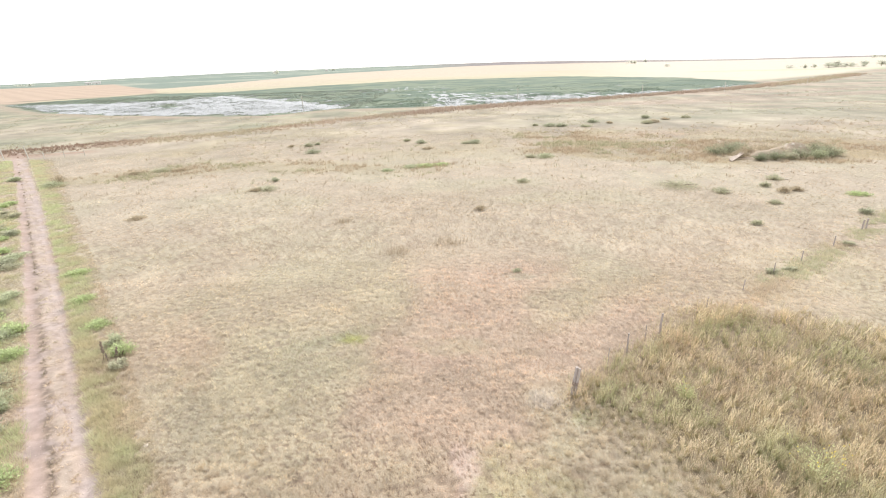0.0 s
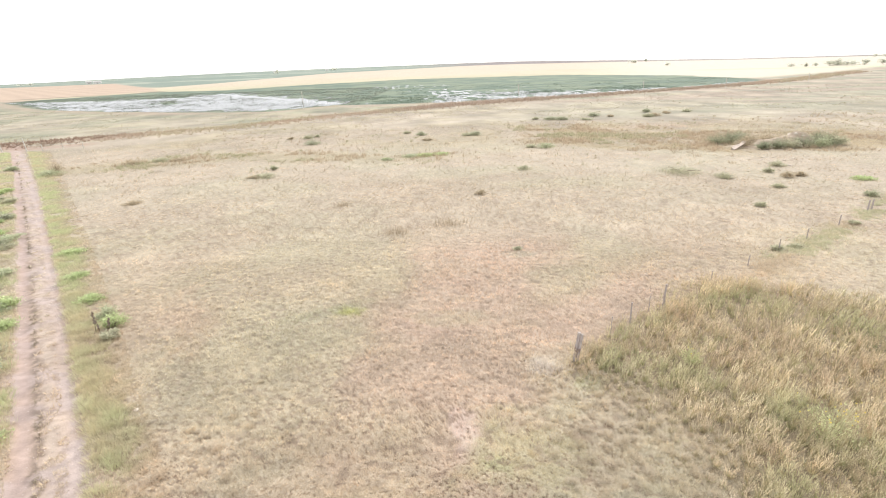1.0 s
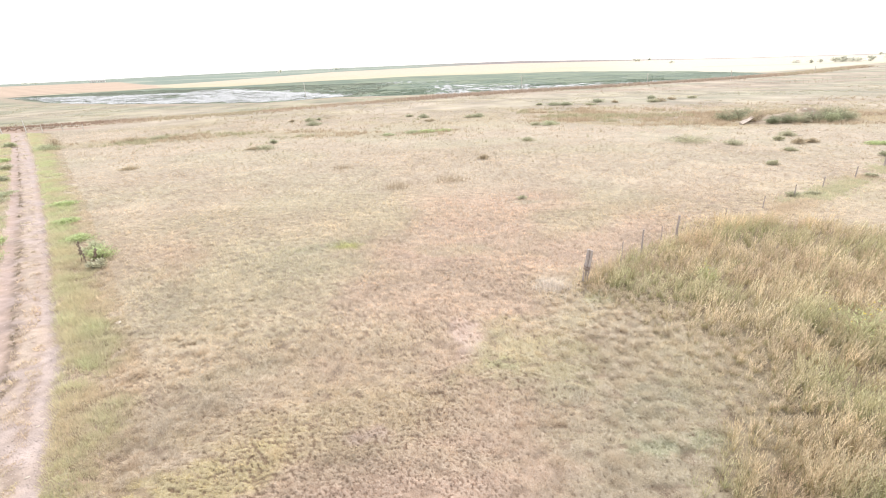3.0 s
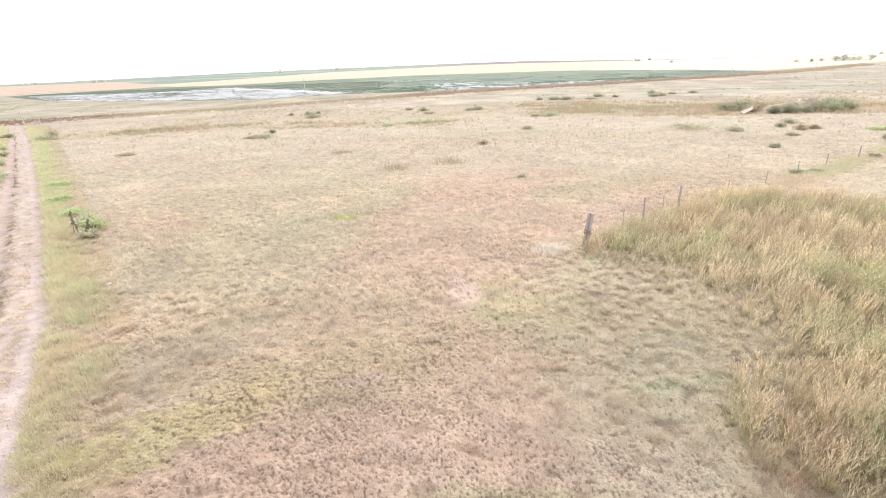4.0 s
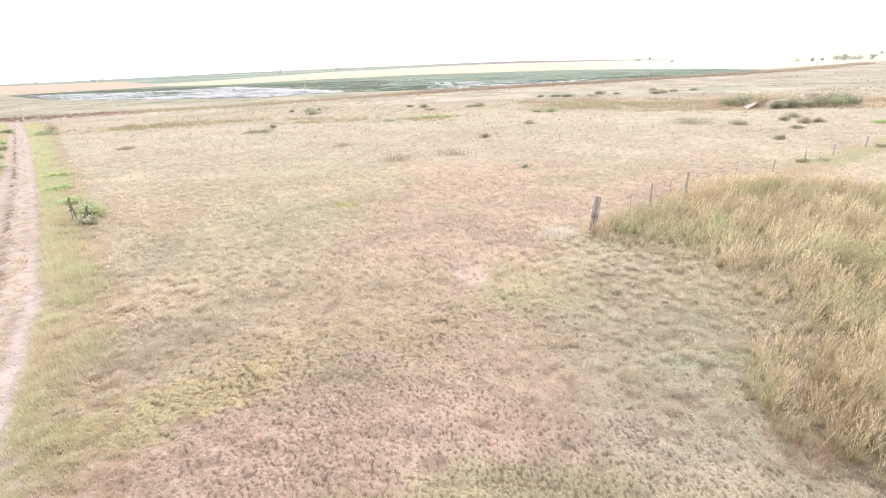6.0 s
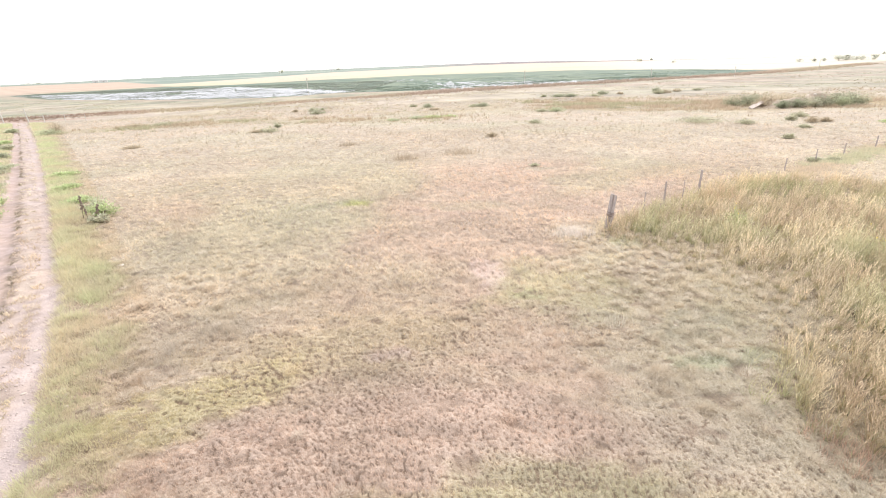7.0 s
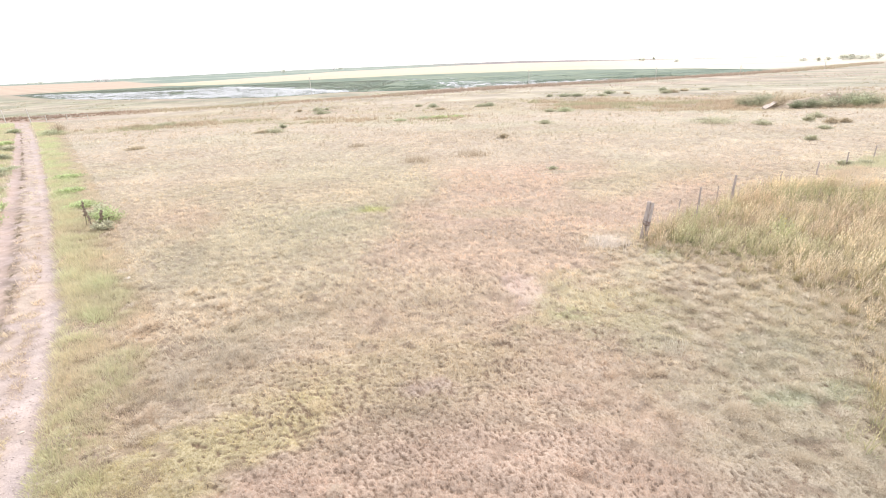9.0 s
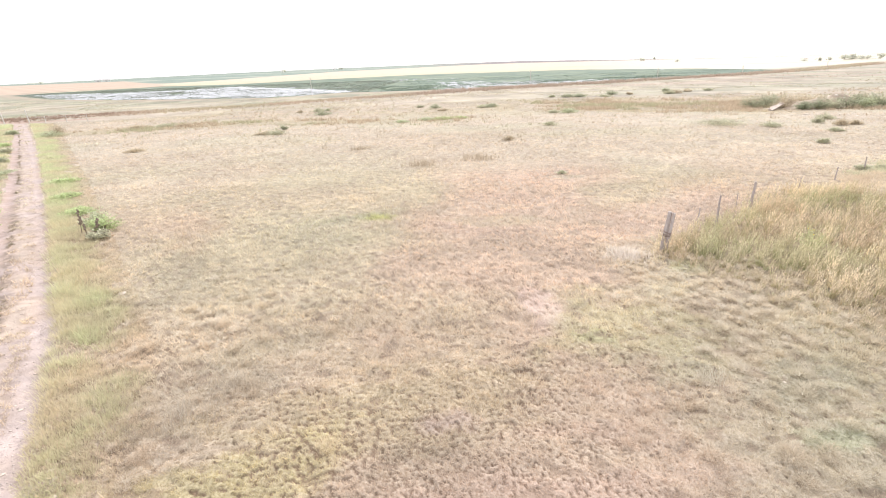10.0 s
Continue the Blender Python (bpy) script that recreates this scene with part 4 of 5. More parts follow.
SAGE, DARK, FRESH, BROWNISH, BRIGHT = (0.48, 0.465, 0.345), (0.41, 0.415, 0.305), (0.47, 0.49, 0.34), (0.49, 0.415, 0.31), (0.48, 0.54, 0.30)
MOSS = (0.31, 0.325, 0.225)
names_of = {MOSS: "mid-green", SAGE: "grey-green", DARK: "dark green", FRESH: "fresh green", BROWNISH: "brownish dry", BRIGHT: "bright yellow-green"}
BUSHES = [
    (22.0, 30.9, 1.1, 0.25, SAGE), (39.0, 44.2, 1.1, 0.6, DARK),
    (-25.8, 96.7, 2.5, 0.9, DARK), (-29.4, 107.4, 1.9, 0.8, SAGE), (-28.1, 110.1, 1.0, 0.5, SAGE), (-33.3, 107.5, 1.0, 0.5, BROWNISH), (-24.2, 68.9, 0.9, 0.6, DARK),
    (-23.5, 63.3, 2.4, 0.5, SAGE), (-24.9, 63, 1.4, 0.35, BROWNISH), (6.2, 104.1, 2.4, 0.8, DARK), (4.5, 104, 1.8, 0.5, SAGE), (-5.2, 106.8, 2.0, 0.8, DARK),
    (-8.5, 111.6, 1.5, 0.5, SAGE), (-3.4, 97.7, 1.9, 0.4, BROWNISH), (27.5, 131.7, 3.0, 0.9, DARK), (30.3, 130.8, 2.8, 0.9, DARK), (24.2, 134.7, 1.5, 0.6, SAGE),
    (35.9, 128.1, 2.5, 0.5, SAGE), (16.8, 82.6, 2.6, 0.75, FRESH), (14.4, 83.4, 1.8, 0.5, SAGE), (40.7, 138.7, 2.8, 1.0, DARK), (44.2, 135.1, 1.6, 0.5, BROWNISH),
    (52.6, 131.2, 2.6, 0.9, SAGE), (55, 133.3, 2.6, 0.9, BROWNISH), (58.1, 146.3, 2.0, 1.1, DARK), (61.2, 140.1, 1.8, 0.6, BROWNISH), (68.3, 143.5, 2.2, 0.6, SAGE),
    (27.8, 57.9, 4.2, 0.6, SAGE), (30.9, 54.1, 1.7, 0.55, SAGE), (40.5, 60.1, 1.5, 0.7, SAGE), (37.5, 53.5, 1.3, 0.6, BROWNISH), (37.3, 56.5, 1.0, 0.6, SAGE),
    (39.3, 54.1, 1.2, 0.45, BROWNISH), (33.4, 48.7, 1.0, 0.35, SAGE), (43.9, 51.2, 1.9, 0.3, BRIGHT), (-57.2, 70.4, 2.6, 0.8, FRESH), (-58.5, 73.5, 2.0, 1.6, BROWNISH),
    (-33.19, 50.44, 1.5, 0.3, BROWNISH), (3.58, 49.82, 1.4, 0.45, BROWNISH), (10, 63.1, 1.5, 0.4, SAGE), (-3.2, 77.7, 2.6, 0.35, BRIGHT), (-5.5, 77, 2.2, 0.35, FRESH),
    (-0.7, 78.4, 2.2, 0.3, BRIGHT), (-8.9, 74.6, 1.6, 0.3, FRESH), (-50.2, 79, 2.4, 0.5, BROWNISH), (-46.9, 81, 2.6, 0.5, SAGE), (-44.1, 81.3, 2.0, 0.4, BROWNISH),
    (4.92, 32.54, 0.7, 0.15, SAGE), (31.05, 36.0, 1.0, 0.3, SAGE), (23.59, 31.4, 1.1, 0.2, SAGE), (27.5, 41.87, 0.8, 0.4, SAGE),
]
for i, (bx_, by_, w_, h_, c_) in enumerate(BUSHES):
    far = math.hypot(bx_, by_)
    w_, h_ = w_ * (1.0 + 0.4 * (far > 50)), h_ * 1.1
    bush(bx_, by_, w_, h_, c_, f"low {names_of[c_]} scrub bush rooted in the dry pasture", seed=100 + i * 3,
         count=int(400 + 330 * w_), leaf=0.06 + 0.0008 * far, group="scrub bushes on the pasture")

# broad-leaved weeds beside the track
WEEDS = [(-17.22, 22.54, 1.5, 0.7, BRIGHT), (-18.26, 23.6, 1.3, 0.7, FRESH), (-16.59, 21.3, 0.9, 0.5, SAGE), (-20.8, 25.89, 1.7, 0.3, BRIGHT), (-28.0, 34.45, 2.0, 0.3, BRIGHT),
         (-24.2, 29.42, 1.7, 0.3, BRIGHT), (-23.8, 21.94, 1.6, 0.7, BRIGHT), (-25.94, 23.76, 1.6, 0.7, FRESH),
         (-25, 25.27, 1.3, 0.6, BRIGHT), (-19.89, 18.05, 1.0, 0.5, FRESH), (-18.94, 16.5, 1.2, 0.6, DARK), (-18, 15.06, 0.9, 0.4, SAGE), (-17.47, 13.83, 1.0, 0.5, FRESH),
         (-29.62, 29.38, 1.5, 0.6, FRESH), (-35.53, 36.95, 1.4, 0.6, DARK), (-38.05, 37.69, 1.6, 0.6, FRESH), (-42.43, 45.53, 1.4, 0.6, DARK), (-48.1, 52.8, 1.6, 0.6, SAGE), (-67.6, 76.2, 2.2, 0.7, FRESH)]
wr = random.Random(31)
for k in range(66):
    wy = 13.5 * (60 / 13.5) ** wr.random()
    WEEDS.append((float(road_x(wy)) - wr.uniform(1.9, 6.5), wy, wr.uniform(1.1, 2.6), wr.uniform(0.25, 0.45), wr.choice((FRESH, BRIGHT, FRESH, SAGE, BRIGHT))))
for i, (bx_, by_, w_, h_, c_) in enumerate(WEEDS):
    bush(bx_, by_, w_, h_, c_, f"leafy {names_of[c_]} weed on the verge of the dirt track", "weed", int(400 + 300 * w_), 0.07 + 0.001 * math.hypot(bx_, by_), 400 + i * 3, "weed", "weeds along the track", 0.6)


# dark dead seed stalks in the weeds
def dead_stalk(x, y, high, seed):
    rng = random.Random(seed)
    s = thing("dead_stalk", x, y, ground_z(x, y), "dark dead seed stalk standing among green weeds", "weed", "dead stalks")
    bm = bmesh.new()
    lx, ly = rng.uniform(-0.1, 0.1), rng.uniform(-0.1, 0.1)
    tube(bm, [(0, 0, -0.05), (lx * 0.5, ly, high * 0.5), (lx, ly * 0.5, high)], [0.018, 0.014, 0.01], 6)
    part("stem", bm, STEM, s)
    bm = bmesh.new()
    for k in range(11):
        u = 0.45 + 0.05 * k
        c = Vector((lx * u + rng.uniform(-0.05, 0.05), ly * 0.7 * u + rng.uniform(-0.05, 0.05), high * u))
        m = Matrix.Translation(c) @ Euler((rng.uniform(0, 3), rng.uniform(0, 3), 0)).to_matrix().to_4x4() @ Matrix.Diagonal((0.05, 0.04, 0.06, 1))
        bmesh.ops.create_icosphere(bm, subdivisions=1, radius=1, matrix=m)
    part("seed_head", bm, STEM, s)


for i, (sx, sy, sh) in enumerate([(-17.78, 21.95, 1.15), (-17.42, 21.74, 0.8), (-17.16, 22.03, 0.7)]):
    dead_stalk(sx, sy, sh, i)


# yellow-flowered plants in the tall grass
def flower_plant(x, y, wide, high, flowers, seed):
    rng = random.Random(seed)
    p = thing("flowering_plant", x, y, ground_z(x, y), "spindly green plant with small yellow flowers in tall grass", "plant", "yellow-flowered plants")
    bm, tips = bmesh.new(), []
    for s in range(12):
        a, q = rng.uniform(0, 6.28), rng.uniform(0.3, 1.0)
        t = Vector((math.cos(a) * q * wide / 2, math.sin(a) * q * wide / 2, high * rng.uniform(0.7, 1.0)))
        tube(bm, [(0, 0, -0.05), t * 0.5 + Vector((0, 0, high * 0.1)), t], [0.011, 0.008, 0.004], 5)
        tips.append(t)
        for b in range(2):
            u = t * rng.uniform(0.55, 0.85)
            e = u + Vector((rng.uniform(-0.2, 0.2), rng.uniform(-0.2, 0.2), rng.uniform(0.1, 0.25)))
            tube(bm, [u, e], [0.006, 0.003], 4)
            tips.append(e)
    part("stem", bm, plain_green, p)
    part("foliage", leaf_cloud("foliage", wide * 0.9, high * 0.9, (0.50, 0.50, 0.29), 420, 0.075, seed, 0.4), LEAF, p)
    rng.shuffle(tips)
    for t in tips[:flowers]:
        bm = bmesh.new()
        for k in range(7):
            a = k * 2 * math.pi / 7
            u, v = Vector((math.cos(a), math.sin(a), 0.25)), Vector((-math.sin(a), math.cos(a), 0)) * 0.4
            vs = [bm.verts.new(q * 0.024) for q in (Vector((0, 0, 0)), u * 0.6 + v, u * 1.05, u * 0.6 - v)]
            bm.faces.new(vs)
        f = part("flower", bm, PETAL, p)
        f.location = t
        f.rotation_euler = (rng.uniform(-0.7, 0.7), rng.uniform(-0.7, 0.7), rng.uniform(0, 6))


plain_green = plain_material("green_stem", (0.50, 0.49, 0.30), 9.0, 0.2)
flower_plant(12.2, 13.0, 2.3, 1.5, 70, 5)
flower_plant(9.95, 17.57, 0.9, 0.95, 12, 6)
flower_plant(17.7, 16.01, 0.9, 1.0, 10, 7)


# ---- fence ----
def post(name, parent, x, y, high, radius, lean, seed, material=WOOD, sides=9, label=""):
    rng = random.Random(seed)
    bm = bmesh.new()
    pts, rad_ = [], []
    for k in range(6):
        u = k / 5
        pts.append((lean[0] * u * high + rng.uniform(-0.006, 0.006), lean[1] * u * high, -0.3 + (high + 0.3) * u))
        rad_.append(radius * (1.08 - 0.16 * u))
    tube(bm, pts, rad_, sides, 0.10, rng)
    ob = part(name, bm, material, parent, label)
    ob.location = (x, y, ground_z(x, y))
    return ob


fence = thing("wire_fence", 0, 0, 0, "old barbed wire fence on weathered wooden posts in tall grass", "fence")
post("corner_post", fence, 5.28, 18.12, 1.36, 0.075, (0.13, 0.02), 1, label="thick split corner post leaning over")
post("post", fence, 5.38, 18.02, 1.33, 0.05, (0.13, 0.03), 2)
bm = bmesh.new()
for hgt, turn in ((0.62, 0.1), (0.67, -0.12), (0.57, 0.02)):
    ringp = [(0.125 * math.cos(a) + 0.13 * hgt, 0.12 * math.sin(a), hgt + 0.03 * math.sin(a + turn * 9)) for a in np.linspace(0, 2 * np.pi, 15)]
    tube(bm, ringp, [0.013] * 15, 5)
wrap = part("wire_wrap", bm, STEEL, fence, "rusty wire wound round the corner posts")
wrap.location = (5.33, 18.07, ground_z(5.33, 18.07))
FENCE = [(7.58, 20.43, 0.86, 0.026), (8.84, 21.39, 1.11, 0.041), (10.19, 22.55, 0.86, 0.022), (11.21, 23.21, 1.23, 0.056), (15.02, 25.83, 0.89, 0.038), (18.48, 28.21, 0.89, 0.034), (22.04, 30.79, 0.93, 0.038),
         (25.31, 32.89, 0.96, 0.038), (29.75, 35.79, 1.00, 0.045), (34.82, 39.41, 1.11, 0.068), (35.4, 39.7, 1.11, 0.064), (40.9, 43.7, 0.96, 0.045)]
for i, (px, py, ph, pr) in enumerate(FENCE):
    post("post", fence, px, py, ph * (1.02 if i < 4 else 0.82), pr, (random.uniform(-0.05, 0.05), random.uniform(-0.03, 0.03)), 20 + i, WOOD)
line = [(5.35, 18.08)] + [(a, b) for a, b, _, _ in FENCE]
for hgt in (0.45, 0.75, 1.0):
    bm = bmesh.new()
    pts = []
    for (x0, y0), (x1, y1) in zip(line[:-1], line[1:]):
        for u in (0, 0.5):
            xx, yy = x0 + (x1 - x0) * u, y0 + (y1 - y0) * u
            pts.append((xx, yy, ground_z(xx, yy) + hgt - (0.05 if u else 0)))
    tube(bm, pts, [0.0025] * len(pts), 4)
    part("wire", bm, STEEL, fence, "thin rusty barbed wire")

# gateway where the track leaves the pasture
gate = thing("field_gateway", 0, 0, 0, "pale gateway posts with low wire fence beside the track", "gateway")
for i, (px, py, ph, pr) in enumerate([(-91.6, 102.2, 2.7, 0.10), (-86.1, 101.8, 2.7, 0.10), (-83, 102, 1.4, 0.07), (-79.3, 102.8, 1.4, 0.06), (-75.6, 103.6, 1.3, 0.06), (-96.7, 102.7, 1.3, 0.06), (-101.8, 102.8, 1.3, 0.06)]):
    post("gate_post", gate, px, py, ph, pr, (-0.10 if i < 2 else 0.02, 0), 60 + i, GREY_POLE)
for hgt in (0.6, 1.1):
    for pts in ([(-86.1, 101.8), (-83.0, 102.0), (-79.3, 102.8), (-75.6, 103.6)], [(-101.8, 102.8), (-96.7, 102.7), (-91.6, 102.2)]):
        bm = bmesh.new()
        tube(bm, [(px, py, ground_z(px, py) + hgt) for px, py in pts], [0.02] * len(pts), 5)
        part("rail", bm, GREY_POLE, gate)


# ---- poles along the lake road ----
def utility_pole(x, y, high, seed):
    p = thing("utility_pole", x, y, ground_z(x, y), "slim grey wooden utility pole beside the lake", "utility pole", "utility poles")
    bm = bmesh.new()
    tube(bm, [(0, 0, -0.5), (0.03, 0, high * 0.5), (-0.1, 0, high)], [0.17, 0.15, 0.11], 9)
    part("pole", bm, GREY_POLE, p)
    bm = bmesh.new()
    tube(bm, [(-0.55, 0, high - 0.5), (0.45, 0, high - 0.5)], [0.06, 0.06], 6)
    arm = part("crossarm", bm, GREY_POLE, p)
    for sx_ in (-0.5, 0.4):
        bm = bmesh.new()
        tube(bm, [(sx_, 0, high - 0.44), (sx_, 0, high - 0.28)], [0.045, 0.03], 7)
        part("insulator", bm, ROOF, arm)
    bm = bmesh.new()
    tube(bm, [(-0.1, 0, high - 0.05), (-0.1, 0, high + 0.22)], [0.05, 0.035], 7)
    part("insulator", bm, ROOF, p)


for i, (px, py) in enumerate([(-59.6, 215.6), (33.2, 230.1), (95.6, 248.0), (141.0, 259.0), (205.0, 292.0)]):
    utility_pole(px, py, (7.0, 6.5, 5.2, 4.8, 4.8)[i], i)


# ---- mound with rubble ----
def mound(x, y, wide, deep, high, seed, label):
    bm = bmesh.new()
    n = 26
    grid = []
    for iy in range(n):
        row = []
        for ix in range(n):
            u, v = ix / (n - 1) * 2 - 1, iy / (n - 1) * 2 - 1
            q = math.hypot(u, v)
            hh = high * max(0.0, 1 - q * q) ** 0.8
            hh *= 0.65 + 0.7 * noise.noise(Vector((u * 2.3 + seed, v * 2.3, 0))) + 0.35
            px, py = u * wide / 2, v * deep / 2
            row.append(bm.verts.new((px, py, ground_z(x + px, y + py) - ground_z(x, y) - 0.06 + max(hh, 0))))
        grid.append(row)
    for r0, r1 in zip(grid[:-1], grid[1:]):
        for k in range(n - 1):
            bm.faces.new((r0[k], r0[k + 1], r1[k + 1], r1[k]))
    ob = part("earth_mound", bm, BANK, None)
    ob.location = (x, y, ground_z(x, y))
    return tagged(ob, label, "mound")


mound(49.5, 76.4, 11.0, 5.5, 1.0, 3, "long low earth mound under brown and green scrub")
bm = bmesh.new()
bmesh.ops.create_cube(bm, size=1, matrix=Matrix.Diagonal((3.8, 0.45, 0.34, 1)))
bmesh.ops.subdivide_edges(bm, edges=bm.edges[:], cuts=3)
for v in bm.verts:
    v.co += Vector((0.25, 0.16, 0.06)) * noise.noise(v.co * 1.1) + Vector((0.1, 0.08, 0.04)) * noise.noise(v.co * 3.1)
slab = part("leaning_slab", bm, CONCRETE, None)
slab.matrix_world = pose(44.0, 74.6, ground_z(44.0, 74.6) + 0.42, 16, -10, 38)
tagged(slab, "long pale broken concrete slab leaning on an earth mound", "slab")
mound(55.0, 79.0, 7.5, 4.2, 1.3, 9, "pale stony earth mound overgrown with green scrub")
for i, (bx_, by_, w_, h_, c_) in enumerate([(44.0, 80.5, 3.8, 1.0, MOSS), (46.6, 81.2, 3.6, 1.3, MOSS), (49.3, 82.4, 3.6, 1.1, MOSS), (45.6, 76.0, 2.6, 0.8, BROWNISH), (46.8, 77.6, 2.8, 1.2, BROWNISH), (47.6, 76.7, 2.6, 1.1, BROWNISH), (49.6, 78.0, 3.0, 1.3, BROWNISH), (47.0, 73.4, 2.2, 0.7, MOSS),
                                        (49.2, 73.6, 2.6, 1.1, MOSS), (51.4, 73.6, 2.4, 0.9, SAGE), (53.4, 74.0, 3.0, 1.3, MOSS), (55.6, 73.4, 2.4, 1.0, FRESH), (57.6, 74.6, 3.0, 1.4, MOSS), (59.6, 75.4, 2.6, 0.9, SAGE),
                                        (51.4, 76.0, 2.6, 1.2, BROWNISH), (53.0, 82.2, 3.4, 1.1, BROWNISH), (57.4, 81.6, 3.0, 1.0, SAGE), (58.2, 78.0, 3.0, 1.4, MOSS)]):
    bush(bx_, by_, w_ * 1.1, h_ * 1.6, c_, f"dense {names_of[c_]} scrub growing on an earth mound", seed=700 + 3 * i, count=1000, leaf=0.18, group="scrub on the mound", flat=0.55)


def rock(x, y, size, seed, label, group, material=STONE, lift=0.25, up=0.0):
    rng = random.Random(seed)
    bm = bmesh.new()
    bmesh.ops.create_icosphere(bm, subdivisions=2, radius=1)
    ax = (size * rng.uniform(0.7, 1.2), size * rng.uniform(0.5, 0.9), size * rng.uniform(0.3, 0.5))
    for v in bm.verts:
        k = 1 + 0.35 * noise.noise(v.co * 1.3 + Vector((seed, 0, 0)))
        v.co = Vector((v.co.x * ax[0], v.co.y * ax[1], v.co.z * ax[2])) * k
    ob = part("stone", bm, material, None)
    ob.matrix_world = pose(x, y, ground_z(x, y) + ax[2] * lift + up, 0, 0, rng.uniform(0, 180))
    return tagged(ob, label, "stone", group)


rng = random.Random(12)
for k, (dx, dy) in enumerate([(-1.3, -0.2), (-0.7, 0.1), (-0.1, -0.2), (0.5, 0.0), (1.1, -0.3), (-0.4, 0.5), (0.8, 0.5)]):
    rock(54.8 + dx, 78.6 + dy, rng.uniform(0.3, 0.5), 130 + k, "pale rubble block on top of an earth mound", "rubble on the mound", STONE, 0.4, 1.40 - 0.31 * abs(dx) ** 1.3)
for k in range(26):
    rx_ = rng.gauss(43.5, 3.8)
    rock(rx_, 64.4 + rng.gauss(0, 1.7), rng.uniform(0.12, 0.3), k, "small pale stone lying in sparse grass", "pale stones before the mound")
for k in range(16):
    yy = rng.uniform(4.2, 11.0)
    rock(float(road_x(yy)) + rng.uniform(0.5, 1.7), yy, rng.uniform(0.025, 0.06), 40 + k, "pale pebble on the dirt track", "pebbles on the track")
for k, (px, py, s) in enumerate([(-8.11, 7.9, 0.06), (-8.3, 8.2, 0.045), (-7.85, 6.8, 0.05), (-11.94, 15.6, 0.11), (-12.05, 15.9, 0.06), (4.6, 10.4, 0.05)]):
    rock(px, py, s, 80 + k, "flat pale stone lying in short grass", "flat stones in the grass")


# fine gravel washed out along the ruts
gr = np.random.RandomState(77)
n = 2600
y = 4.0 * (30 / 4.0) ** gr.rand(n)
off = np.where(gr.rand(n) < 0.7, gr.normal(0.95, 0.35, n), gr.normal(-0.2, 0.6, n))
x = road_x(y) + off
r = np.hypot(x, y)
rad_ = gr.uniform(0.006, 0.018, n) * (0.7 + 0.04 * r)
base = np.array([(1, 0, 0), (0, 1, 0), (-1, 0, 0), (0, -1, 0), (0, 0, 0.7), (0, 0, -0.7)], float)
turn = gr.uniform(0, 2 * np.pi, n)
ax, ay = base[:, 0] * gr.uniform(0.7, 1.4, (n, 1)), base[:, 1] * gr.uniform(0.7, 1.2, (n, 1))
vx, vy = ax * np.cos(turn)[:, None] - ay * np.sin(turn)[:, None], ax * np.sin(turn)[:, None] + ay * np.cos(turn)[:, None]
v = np.stack([vx, vy, np.tile(base[:, 2], (n, 1)) + gr.uniform(-0.1, 0.1, (n, 6))], -1) * rad_[:, None, None] + np.stack([x, y, height(x, y) + 0.2 * rad_], -1)[:, None, :]
f = (np.arange(n)[:, None] * 6 + np.array([0, 1, 4, 1, 2, 4, 2, 3, 4, 3, 0, 4, 1, 0, 5, 2, 1, 5, 3, 2, 5, 0, 3, 5])).ravel()
tint = np.repeat(np.array((0.47, 0.395, 0.365)) * gr.uniform(0.9, 1.3, (n, 1)), 6, 0)
me = mesh_from("gravel", v, f, np.full(n * 8, 3), tint, GROUND)
tagged(part("gravel", me, None, None), "fine pale pinkish gravel strewn along the dirt track", "gravel", kind="stuff")


# ---- far trees and farm ----
def tree(x, y, high, wide, seed, label, trunk=0.28):
    rng = random.Random(seed)
    t = thing("tree", x, y, ground_z(x, y), label, "tree", "far trees")
    bm = bmesh.new()
    tube(bm, [(0, 0, -0.3), (0.1, 0, high * 0.3), (0.0, 0.1, high * 0.75)], [trunk, trunk * 0.75, trunk * 0.2], 8)
    for k in range(6):
        a, z0 = rng.uniform(0, 6.28), high * rng.uniform(0.28, 0.5)
        tube(bm, [(0.05, 0, z0), (math.cos(a) * wide * 0.2, math.sin(a) * wide * 0.2, z0 + high * 0.14), (math.cos(a) * wide * 0.4, math.sin(a) * wide * 0.4, z0 + high * 0.22)], [trunk * 0.45, trunk * 0.3, trunk * 0.1], 6)
    part("trunk", bm, BARK, t)
    g = np.random.RandomState(seed)
    clumps = g.normal(0, 1, (22, 3)) * np.array([wide * 0.26, wide * 0.26, high * 0.17]) + np.array([0, 0, high * 0.36])
    n = 1400
    pos = clumps[g.randint(0, 22, n)] + g.normal(0, 1, (n, 3)) * np.array([wide * 0.10, wide * 0.10, high * 0.07])
    pos[:, 2] = np.maximum(pos[:, 2], high * 0.05)
    # leaf colour paled to carry the haze of the distance
    col = np.array((0.74, 0.74, 0.64)) * g.uniform(0.6, 1.4, (n, 1))
    v, f, s, c = blades(pos, g.uniform(0, 6.28, n), g.uniform(0.3, 1.6, n), np.full(n, high * 0.09), np.full(n, high * 0.06), col, 0.4, 1.1)
    part("crown", mesh_from("crown", v, f, s, c, LEAF), LEAF, t)


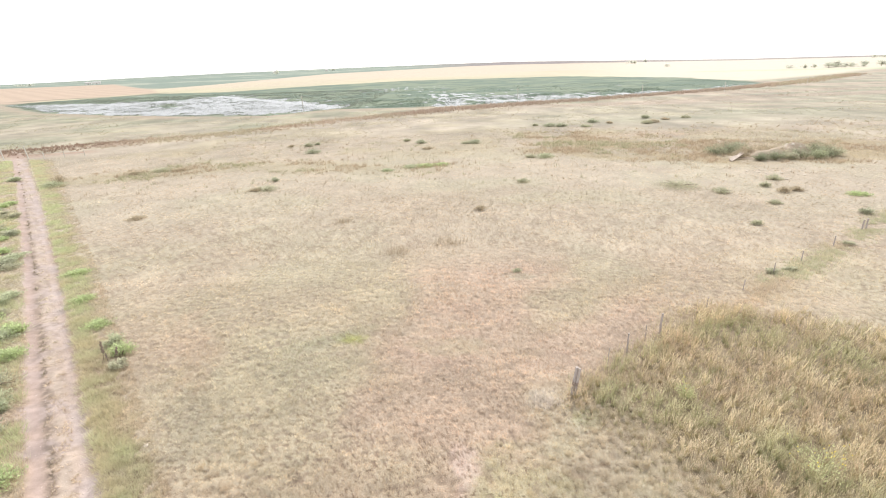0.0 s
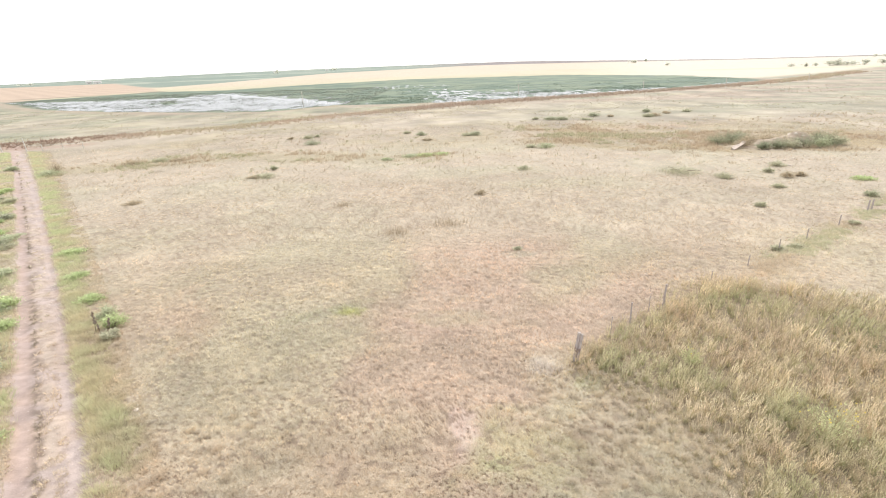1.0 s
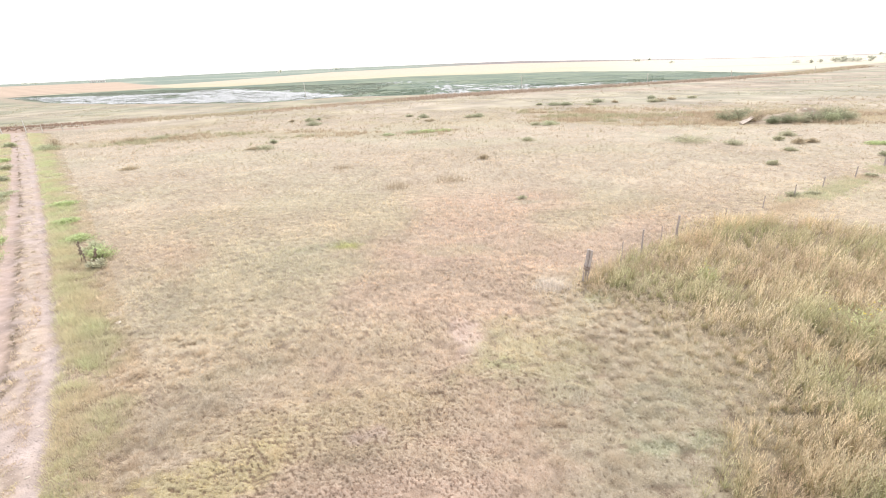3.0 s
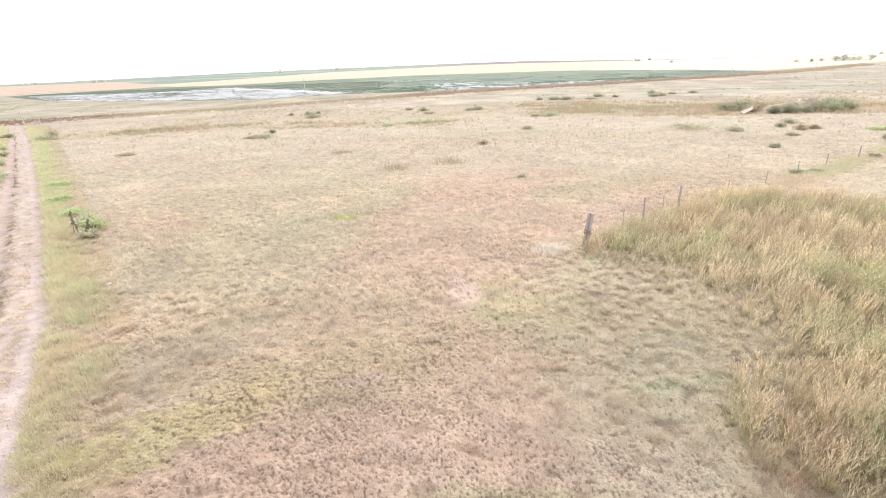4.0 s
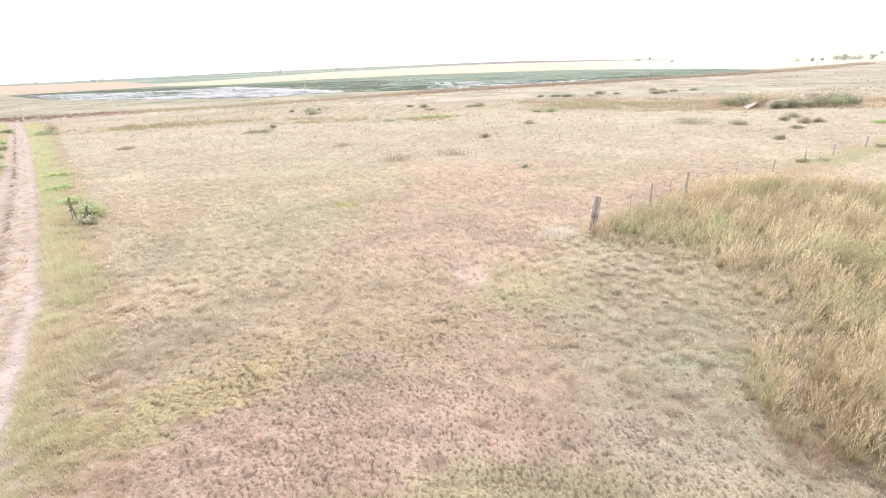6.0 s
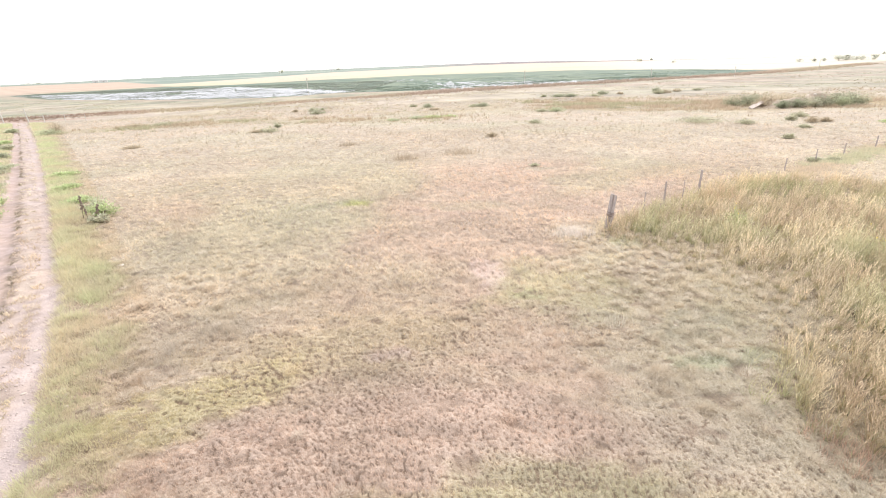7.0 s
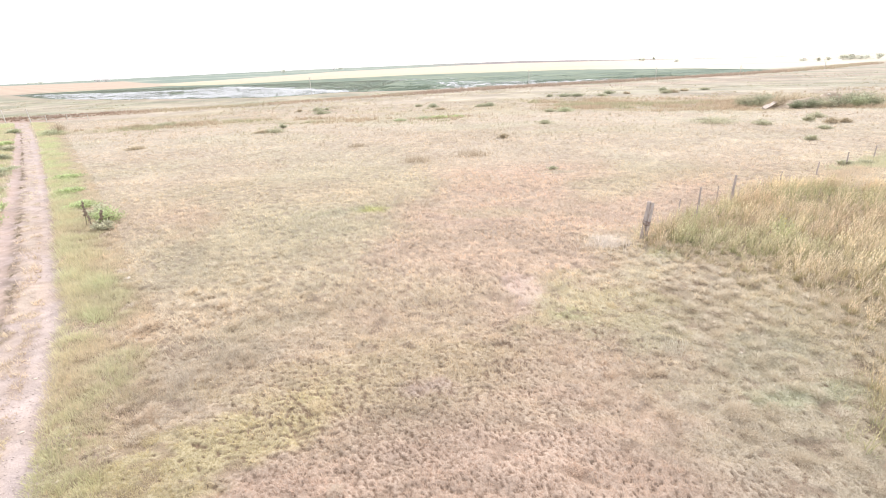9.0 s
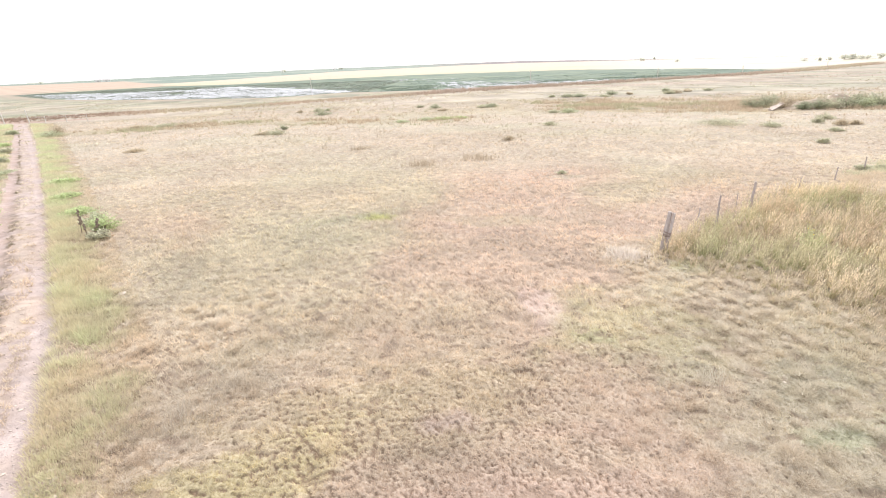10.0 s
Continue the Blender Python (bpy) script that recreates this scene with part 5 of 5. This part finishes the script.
for i, (tx, ty, th, tw) in enumerate([(418.2, 630.8, 5, 9), (423.5, 611.6, 5, 5), (439.7, 620.5, 5, 5), (442.8, 601.3, 8, 12), (454.7, 605.8, 9, 9), (461.1, 599.5, 7, 14), (468.7, 601.8, 6, 9), (480.5, 598.9, 8, 8), (497.8, 594.9, 8, 8), (423.6, 991.2, 6, 9),
                                   (574.4, 1600.9, 12, 22), (586.6, 1606.2, 11, 16), (783.4, 2034.5, 14, 12), (-855.1, 2678.5, 18, 16), (-570.3, 2687.6, 14, 20), (-558.2, 2688.3, 12, 16), (-1013, 1233.9, 7, 22), (-989.5, 1235.8, 8, 14), (1036.5, 1266.1, 9, 14), (1053.2, 1255.7, 8, 16),
                                   (1081.8, 1246.2, 9, 10), (-652, 2037.3, 11, 18)]):
    tree(tx, ty, th, tw, 900 + i, "grey-green rounded tree far off on the flat plain", 0.3)


def farm_building(x, y, long, deep, high, turn):
    h = thing("farm_building", x, y, ground_z(x, y), "small white farm building far off beyond the red field", "building", "far farm buildings", turn)
    bm = bmesh.new()
    bmesh.ops.create_cube(bm, size=1, matrix=Matrix.Translation((0, 0, high / 2 - 0.2)) @ Matrix.Diagonal((long, deep, high + 0.4, 1)))
    part("wall", bm, PALE_PAINT, h)
    bm = bmesh.new()
    e = 0.4
    a = [bm.verts.new(p) for p in ((-long / 2 - e, -deep / 2 - e, high), (-long / 2 - e, deep / 2 + e, high), (-long / 2 - e, 0, high + deep * 0.28))]
    b = [bm.verts.new((-v.co.x, v.co.y, v.co.z)) for v in a]
    bm.faces.new(a), bm.faces.new(reversed(b))
    for k in range(3):
        bm.faces.new((a[k], b[k], b[(k + 1) % 3], a[(k + 1) % 3]))
    bmesh.ops.recalc_face_normals(bm, faces=bm.faces)
    part("roof", bm, ROOF, h)
    bm = bmesh.new()
    bmesh.ops.create_cube(bm, size=1, matrix=Matrix.Translation((0, -deep / 2 - 0.05, 1.2)) @ Matrix.Diagonal((2.4, 0.12, 2.4, 1)))
    part("door", bm, WOOD, h)
    for k in (-1, 1):
        bm = bmesh.new()
        bmesh.ops.create_cube(bm, size=1, matrix=Matrix.Translation((k * long * 0.32, -deep / 2 - 0.05, 1.7)) @ Matrix.Diagonal((1.3, 0.14, 1.1, 1)))
        win = part("window", bm, WOOD, h)
        bm = bmesh.new()
        bmesh.ops.create_cube(bm, size=1, matrix=Matrix.Translation((k * long * 0.32, -deep / 2 - 0.11, 1.7)) @ Matrix.Diagonal((1.1, 0.05, 0.9, 1)))
        part("pane", bm, ROOF, win)


farm_building(-814, 1186, 12, 8, 4, 30)
farm_building(-794, 1185, 16, 8, 4, 30)
farm_building(-856, 2640, 14, 10, 5, 10)
farm_building(-600, 2684, 16, 10, 5, 10)
